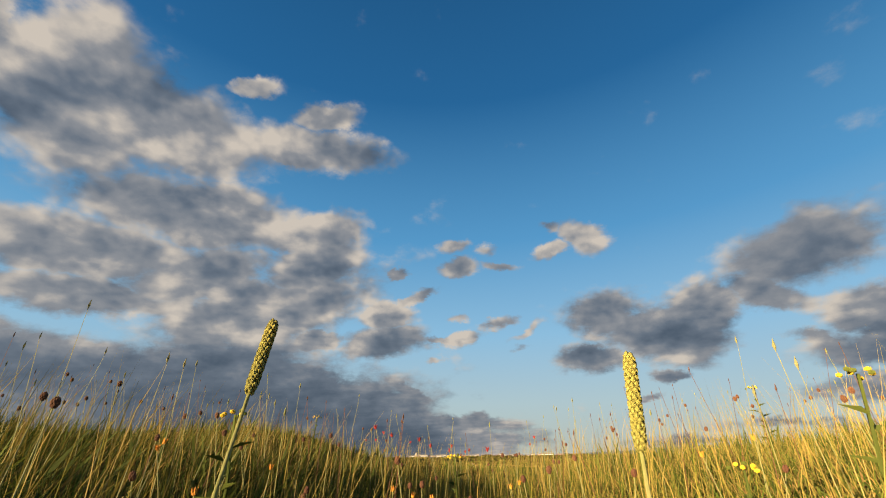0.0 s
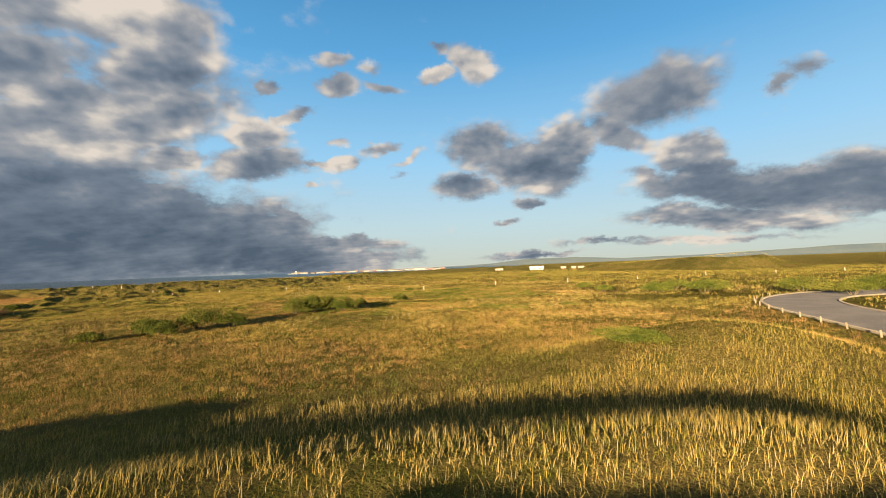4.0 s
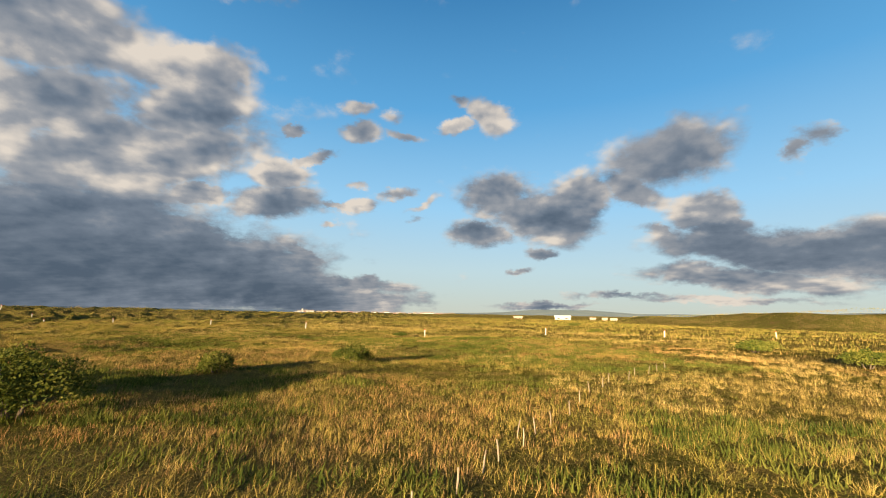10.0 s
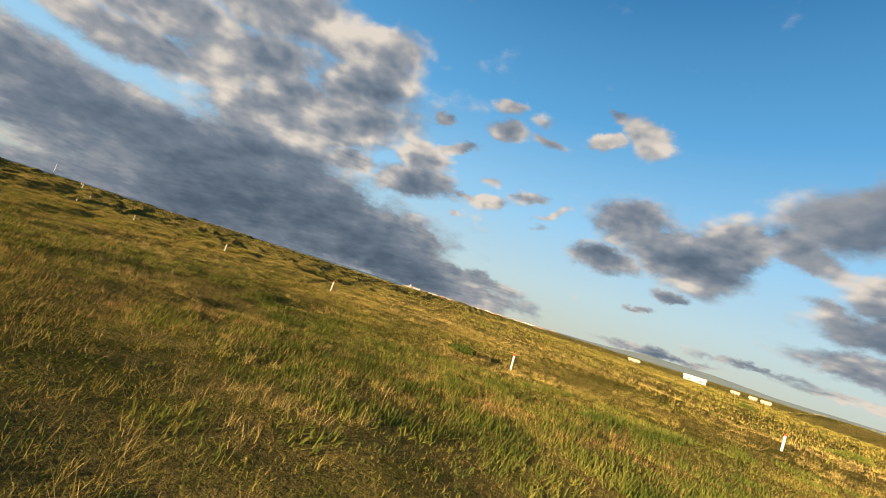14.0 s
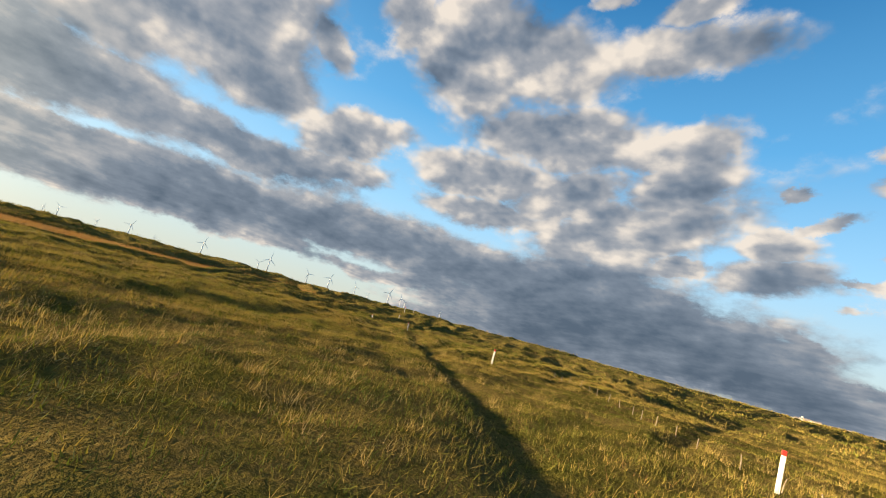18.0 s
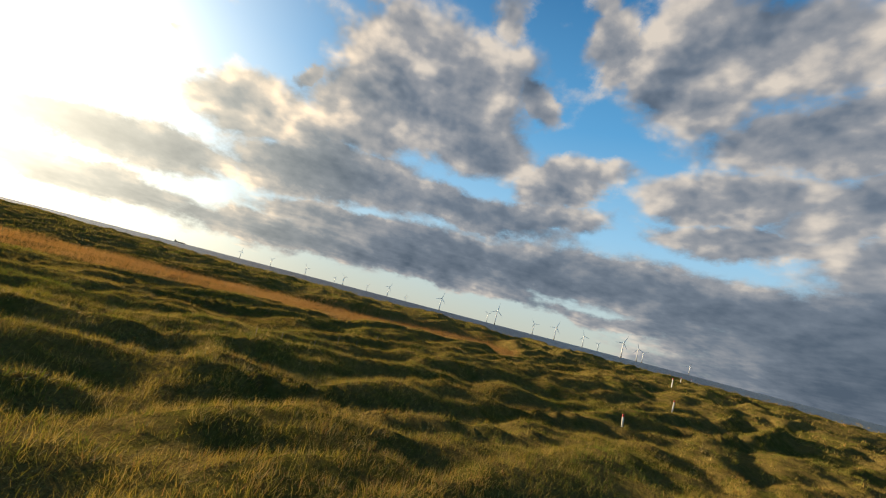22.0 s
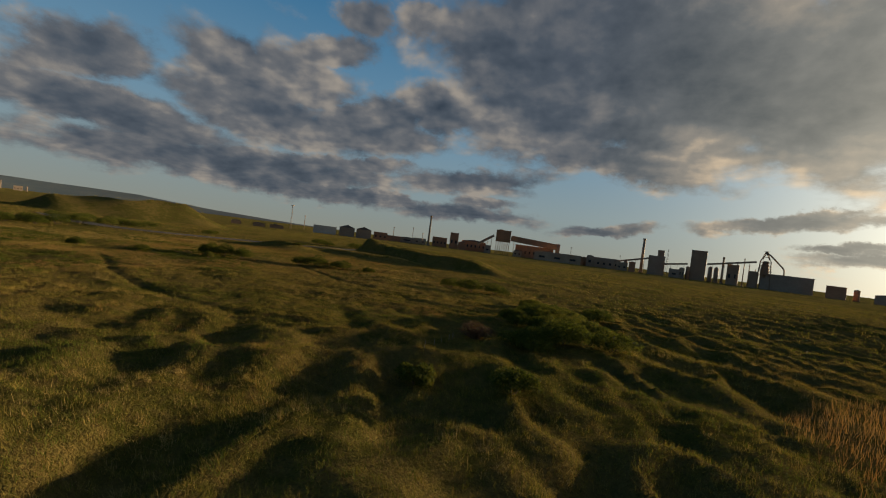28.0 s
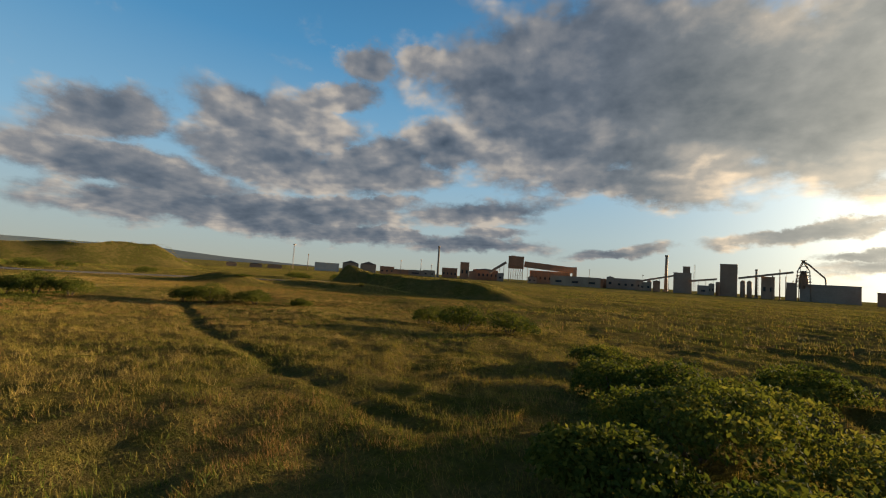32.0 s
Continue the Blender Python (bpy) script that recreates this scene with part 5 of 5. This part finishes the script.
def turbine(az, spread_el, turn):
    dist = 125.0 / math.tan(radians(spread_el))
    size = min(1.0, 4700.0 / dist)
    dist *= size
    p = EYE_T + heading(az) * dist
    t = thing("wind_turbine", "white three-bladed wind turbine standing in the sea", "turbine", pose(p.x, p.y, -4.3, 0, 0, az + 20) @ Matrix.Scale(size, 4), group="wind turbines at sea")
    part("foundation", tube([(0, 0, -3), (0, 0, 14)], 3.0, 12), M_KERB, t)
    part("tower", tube([(0, 0, 12), (0, 0, 45), (0, 0, 79)], [3.0, 2.6, 2.0], 14), M_TURB, t)
    part("nacelle", box(0, 1.5, 78.6, 4.0, 11.0, 4.0, 0.6), M_TURB, t)
    hub = part("hub", tube([(0, -4, 80.6), (0, -6, 80.6), (0, -7.5, 80.6)], [1.7, 1.6, 0.5], 12), M_TURB, t)
    for k in range(3):
        a = radians(turn + 120 * k)
        ca, sa = math.cos(a), math.sin(a)
        bm = bmesh.new()
        rows = []
        for r, c, th in ((1.2, 1.0, 0.9), (6, 1.9, 0.7), (14, 1.7, 0.45), (30, 1.1, 0.25), (44.5, 0.35, 0.1)):
            o = Vector((sa * r, -5.2, 80.6 + ca * r))
            e = Vector((ca, 0, -sa))
            n = Vector((0, 1, 0))
            rows.append([bm.verts.new(o + e * s * c + n * q * th) for s, q in ((-1, 0), (-0.3, 1), (1, 0), (-0.3, -1))])
        for g, h in zip(rows, rows[1:]):
            for j in range(4):
                bm.faces.new((g[j], g[(j + 1) % 4], h[(j + 1) % 4], h[j]))
        bm.faces.new(rows[-1])
        part("blade", bm, M_TURB, hub)
    return t


for row in [(105.0, 1.36, 10), (101.4, 1.36, 50), (97.1, 1.5, 90), (93.3, 1.09, 20), (92.2, 1.64, 75), (89.0, 1.09, 40), (86.2, 2.04, 30), (83.7, 1.09, 100), (79.0, 2.59, 15), (72.5, 1.77, 60), (71.4, 3.0, 8), (66.4, 2.18, 85), (63.6, 2.59, 22), (60.1, 2.18, 100), (58.3, 1.36, 45), (55.5, 2.86, 25), (53.8, 2.32, 105), (53.2, 1.77, 60), (48.3, 1.5, 15)]:
    turbine(*row)

# a cargo ship on the horizon
SHIP = EYE_T + heading(111.5) * 4400
ship = thing("cargo_ship", "dark cargo ship far out on the horizon", "ship", pose(SHIP.x, SHIP.y, -4.3, 0, 0, 111.5))
part("hull", slab([(-42, -6), (36, -6), (46, 0), (36, 6), (-42, 6)], -2, 8), M_DARKSTEEL, ship)
part("bridge", box(-32, 0, 8, 11, 10, 11, 0.4), M_GREYCLAD, ship, "pale grey bridge")
part("funnel", tube([(-38, 0, 8), (-38, 0, 22)], [2.0, 1.7], 10), M_DARKSTEEL, ship)
for k in range(3):
    part("deck_crane", tube([(-14 + 17 * k, 0, 8), (-14 + 17 * k, 0, 18), (-6 + 17 * k, 0, 20)], [0.9, 0.7, 0.4], 6), M_DARKSTEEL, ship)

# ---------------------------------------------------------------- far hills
# the blue-green of distance haze is put into the hills' own colour
M_HILL = worn("haze_tinted_hill", (0.05, 0.07, 0.085), (0.07, 0.085, 0.09), 1.0, 0, 0.004, 0.03)
RIDGES = [(-10, 0.0), (-14.4, 0.09), (-18.1, 0.22), (-22.2, 0.63), (-28.6, 0.67), (-34.3, 0.33), (-42.1, 0.37), (-48.0, 0.5), (-54.0, 0.75), (-60.0, 0.8), (-70.0, 0.6), (-80.0, 0.5), (-92.0, 0.55), (-100.0, 0.8), (-108.8, 1.1), (-121.3, 1.05), (-128.5, 0.5), (-135.0, 0.2), (-140.0, 0.04), (-146.2, 0.0)]
bm = bmesh.new()
rows = []
for k in range(545):
    az = -10 - 0.25 * k
    e = float(np.interp(-az, [-a for a, _ in RIDGES], [v for _, v in RIDGES]))
    e += 0.07 * float(rolling(np.array([az * 1.0]), np.array([3.0]), 3.0, 77)[0] - 0.5) * min(1.0, e * 3)
    lo, hi, back = heading(az) * 3900, heading(az) * 4300, heading(az) * 4700
    rows.append([bm.verts.new(c) for c in ((lo.x, lo.y, -3), (hi.x, hi.y, 4 + 4300 * math.tan(radians(max(e, 0.0)))), (back.x, back.y, -3))])
for a, b in zip(rows, rows[1:]):
    for j in range(2):
        bm.faces.new((a[j], b[j], b[j + 1], a[j + 1])).smooth = True
tagged(part("hills", bm, M_HILL), "long far hills with blue-green haze painted into their colour", "hills", kind="structure")

# ---------------------------------------------------------------- flowers and seed heads on the bank
M_STEM = worn("straw_stem", (0.3, 0.26, 0.1), (0.2, 0.2, 0.06), 0.7, 0, 4, 60)
M_SEED = worn("timothy_head", (0.42, 0.36, 0.08), (0.26, 0.25, 0.06), 0.8, 0, 20, 300, 1.0)
M_CLOVER = worn("brown_clover", (0.1, 0.04, 0.022), (0.17, 0.08, 0.04), 0.9, 0, 20, 200)
M_YELLOW = worn("ragwort_yellow", (0.75, 0.5, 0.03), (0.6, 0.36, 0.02), 0.7, 0, 20, 200)
M_ORANGE = worn("orange_petal", (0.75, 0.34, 0.04), (0.6, 0.24, 0.03), 0.7, 0, 20, 200)
M_POPPY = worn("poppy_red", (0.4, 0.035, 0.02), (0.3, 0.03, 0.02), 0.6, 0, 20, 200)
M_PINK = worn("pink_petal", (0.6, 0.16, 0.14), (0.7, 0.3, 0.2), 0.6, 0, 20, 200)


def ball(r, x, y, z, sx=1.0, sz=1.0, bm=None, div=1):
    bm = bm or bmesh.new()
    v = bmesh.ops.create_icosphere(bm, subdivisions=div, radius=r)["verts"]
    bmesh.ops.transform(bm, matrix=Matrix.Translation((x, y, z)) @ Matrix.Diagonal((sx, sx, sz, 1)), verts=v)
    return bm


def stalk(h, lean, r=0.0016):
    return tube([(0, 0, -0.03), (lean * 0.35, 0, h * 0.5), (lean, 0, h)], [r * 1.25, r, r * 0.8], 5)


def timothy(h, lean, head, r, label, tip=0.0):
    t = thing("timothy_grass", label, "grass head")
    part("stalk", stalk(h, lean, r * 0.36), M_STEM, t)
    bm = bmesh.new()
    for k in range(110):
        f = k / 110
        a = k * 2.39996
        rr = r * min(1.0, 0.6 + 4 * f, 0.5 + 5 * (1 - f))
        ball(r * 0.42, lean + tip * f + rr * 0.7 * math.cos(a), rr * 0.7 * math.sin(a), h + head * f, 1.0, 1.5, bm, 1)
    part("seed_head", bm, M_SEED, t, "dense cylindrical green-gold seed head")
    return t


def clover(h, lean):
    t = thing("dried_clover", "dried brown clover head on a thin stalk", "flower", group="dried clover on the bank")
    part("stalk", stalk(h, lean, 0.0012), M_STEM, t)
    bm = bmesh.new()
    for k in range(26):
        z = 1 - 2 * (k + 0.5) / 26
        a, q = k * 2.39996, math.sqrt(1 - z * z)
        ball(0.0024, lean + 0.0042 * q * math.cos(a), 0.0042 * q * math.sin(a), h + 0.006 * z, 1, 1.3, bm, 1)
    part("flower_head", bm, M_CLOVER, t)
    return t


def ragwort(h):
    t = thing("ragwort", "yellow ragwort with leafy green stem", "flower", group="ragwort on the bank")
    part("stem", tube([(0, 0, -0.03), (0.01, 0, h * 0.6), (0, 0, h)], [0.004, 0.0035, 0.0025], 6), M_HERB, t)
    for k in range(9):
        a, z = k * 2.4, h * (0.25 + 0.07 * k)
        bm = bmesh.new()
        c, s = math.cos(a), math.sin(a)
        v = [bm.verts.new(q) for q in ((0, 0, z), (0.02 * c - 0.008 * s, 0.02 * s + 0.008 * c, z + 0.012), (0.05 * c, 0.05 * s, z + 0.014), (0.02 * c + 0.008 * s, 0.02 * s - 0.008 * c, z + 0.012))]
        bm.faces.new(v)
        part("leaf", bm, M_HERB, t)
    for k in range(8):
        a = k * 2.4
        q = 0.012 + 0.0022 * k
        part("floret", ball(0.0052, q * math.cos(a), q * math.sin(a), h + 0.016 - 0.7 * q, 1.0, 0.8), M_YELLOW if k % 3 else M_HERB, t)
    return t


def bud(name, h, mat, label, r=0.009):
    t = thing(name, label, "flower", group=label)
    part("stalk", stalk(h, 0.03, 0.0013), M_STEM, t)
    bm = bmesh.new()
    for k in range(6):
        a = k * math.pi / 3
        v = [bm.verts.new(q) for q in ((0.03, 0, h), (0.03 + r * 0.7 * math.cos(a - 0.5), r * 0.7 * math.sin(a - 0.5), h + r * 0.8), (0.03 + r * 0.9 * math.cos(a), r * 0.9 * math.sin(a), h + r * 2.0), (0.03 + r * 0.7 * math.cos(a + 0.5), r * 0.7 * math.sin(a + 0.5), h + r * 0.8))]
        bm.faces.new(v)
    ball(r * 0.6, 0.03, 0, h + r * 0.6, 1, 1.3, bm)
    part("petals", bm, mat, t)
    return t


def plant_at(t, az, dist, turn=0.0):
    x, y = -dist * math.sin(radians(az)), -0.15 + dist * math.cos(radians(az))
    t.matrix_basis = pose(x, y, height_at(x, y), 0, 0, turn)
    return t


def above(az, dist, el):
    """The height over the ground, at an azimuth and distance from the first camera, of what stands at an elevation to it."""
    x, y = -dist * math.sin(radians(az)), -0.15 + dist * math.cos(radians(az))
    return 3.19 + dist * math.tan(radians(el)) - height_at(x, y)


# two stalks of timothy close before the lens
h = above(28.2, 0.33, 6.9)
plant_at(timothy(h, 0.04, above(27.4, 0.33, 15.2) - h, 0.0043, "timothy grass seed head leaning close to the ground camera", 0.008), 28.2 + 6.5, 0.33, 28.2)
h = above(-18.6, 0.36, 0.3)
plant_at(timothy(h, 0.004, above(-19.6, 0.36, 10.8) - h, 0.005, "upright timothy grass with a shaded seed head", 0.004), -18.6 + 0.6, 0.36, -18.6)
CL = clover(0.3, 0.02)
plant_at(CL, 46, 0.85)
for k in range(90):
    az, dist = RNG.uniform(-50, 55), RNG.uniform(1.0, 3.2)
    x, y = -dist * math.sin(radians(az)), -0.15 + dist * math.cos(radians(az))
    copy_thing(CL, pose(x, y, height_at(x, y) - RNG.uniform(0.0, 0.13), RNG.uniform(-12, 12), RNG.uniform(-12, 12), RNG.uniform(0, 360)))
RG = ragwort(0.33)
plant_at(RG, 28.8, 1.0)
for az, dist, s in ((-38.3, 0.95, 0.0), (-47.3, 1.05, 0.0), (-27, 1.1, 0.12), (3, 1.6, 0.05), (-31, 2.6, 0), (20, 3.1, 0)):
    x, y = -dist * math.sin(radians(az)), -0.15 + dist * math.cos(radians(az))
    copy_thing(RG, pose(x, y, height_at(x, y) - s, RNG.uniform(-5, 5), RNG.uniform(-5, 5), RNG.uniform(0, 360)))
for name, mat, label, n, r0 in (("yellow_bud", M_ORANGE, "small orange-yellow trefoil bud in the grass", 14, 0.007), ("poppy", M_POPPY, "red poppy in the long grass", 16, 0.011), ("pink_bud", M_PINK, "closed pink flower bud in the grass", 5, 0.006)):
    f = bud(name, 0.2 if name != "poppy" else 0.3, mat, label, r0)
    spots = [(RNG.uniform(-40, 40), RNG.uniform(0.6, 1.6)) for _ in range(n)]
    if name == "poppy":
        spots = [(RNG.uniform(-8, 14), RNG.uniform(2.2, 4.6)) for _ in range(n)]
    for k, (az, dist) in enumerate(spots):
        x, y = -dist * math.sin(radians(az)), -0.15 + dist * math.cos(radians(az))
        m = pose(x, y, height_at(x, y), RNG.uniform(-10, 10), RNG.uniform(-10, 10), RNG.uniform(0, 360))
        if k:
            copy_thing(f, m)
        else:
            f.matrix_basis = m
# loose bent seed stalks that stand above the grass
x, y = scatter(5600, -3.5, 3.5, 0.4, 5, lambda x, y: np.clip(1.2 - np.hypot(x, y) / 5, 0, 1) * step(0.3, 0.8, np.abs(x) + 0.25 * y))
blades("seed_stalks", x, y, 0.34, 0.0024, M_DRY, "thin dry seed stalks above the bank grass", 0.3)


def seed_heads(name, x, y, h, size, mat, label):
    """Slender stalks, each with a small spindle of seeds at its top, in one mesh."""
    n = len(x)
    z = ground_height(x, y)
    h = h * RNG.uniform(0.7, 1.2, n)
    tip = np.stack([x + RNG.normal(0, 0.05, n), y + RNG.normal(0, 0.05, n), z + h], -1)
    foot = np.stack([x, y, z - 0.02], -1)
    s = (size * RNG.uniform(0.6, 1.3, n))[:, None]
    ring = [tip + s * np.array(o) for o in ((0.28, 0, 0), (0, 0.28, 0), (-0.28, 0, 0), (0, -0.28, 0))]
    v = np.stack([tip - s * np.array((0, 0, 1.0)), *ring, tip + s * np.array((0.1, 0, 1.3)), foot, foot + np.array((0.0022, 0, 0)), tip + np.array((0.0013, 0, 0)) - s * np.array((0, 0, 0.9))], 1).reshape(-1, 3)
    k = 9 * np.arange(n)[:, None]
    f = [k + [0, 1 + (j + 1) % 4, 1 + j] for j in range(4)] + [k + [5, 1 + j, 1 + (j + 1) % 4] for j in range(4)] + [k + [6, 7, 8], k + [6, 8, 0]]
    return tagged(new(name, mesh_from(name, v, np.concatenate(f, 1).reshape(-1, 3), mat, False)), label, "grass", kind="stuff")


x, y = scatter(420, -4, 4, 0.5, 5, lambda x, y: np.clip(1.2 - np.hypot(x, y) / 5, 0, 1) * step(0.4, 0.9, np.abs(x) + 0.25 * y))
seed_heads("brown_seed_spikes", x, y, 0.33, 0.009, M_CLOVER, "small brown seed spikes on thin stalks above the bank grass")
x, y = scatter(300, -4, 4, 0.6, 5, lambda x, y: np.clip(1.2 - np.hypot(x, y) / 5, 0, 1) * step(0.4, 0.9, np.abs(x) + 0.25 * y))
seed_heads("pale_seed_spikes", x, y, 0.36, 0.012, M_STEM, "pale feathery seed spikes above the bank grass")
x, y = scatter(26000, -60, 40, 22, 120, lambda x, y: clumps(x, y, 11, 131, 0.52, 0.68) * np.clip(1.2 - off_route(x, y) / 40, 0, 1) * bare(x, y))
x, y = tufted(x, y, 14, 0.25)
blades("green_herbs", x, y, 0.15, 0.026, M_HERB, "patches of low broad-leaved green herbs", 0.8, False)
x, y = scatter(30000, -50, 40, 27, 100, lambda x, y: np.maximum(clumps(x, y, 13, 141, 0.5, 0.62), 0.9 * np.exp(-(((x - 2) / 11) ** 2 + ((y - 46) / 10) ** 2)) * clumps(x, y, 3, 145, 0.3, 0.5)) * np.clip(1.2 - off_route(x, y) / 40, 0, 1) * bare(x, y))
x, y = tufted(x, y, 14, 0.25)
blades("brown_seed_heads", x, y, 0.2, 0.013, M_REED, "pinkish-brown drifts of seeding grass", 0.5, False)
x, y = scatter(2200, -20, 32, 60, 108, lambda x, y: clumps(x, y, 9, 151, 0.46, 0.6) * np.clip(1.2 - off_route(x, y) / 26, 0, 1) * bare(x, y))
x, y = tufted(x, y, 110, 0.6)
blades("bramble_patches", x, y, 0.26, 0.045, M_BUSH, "low dark green bramble patches in the rough grass", 0.9, False)
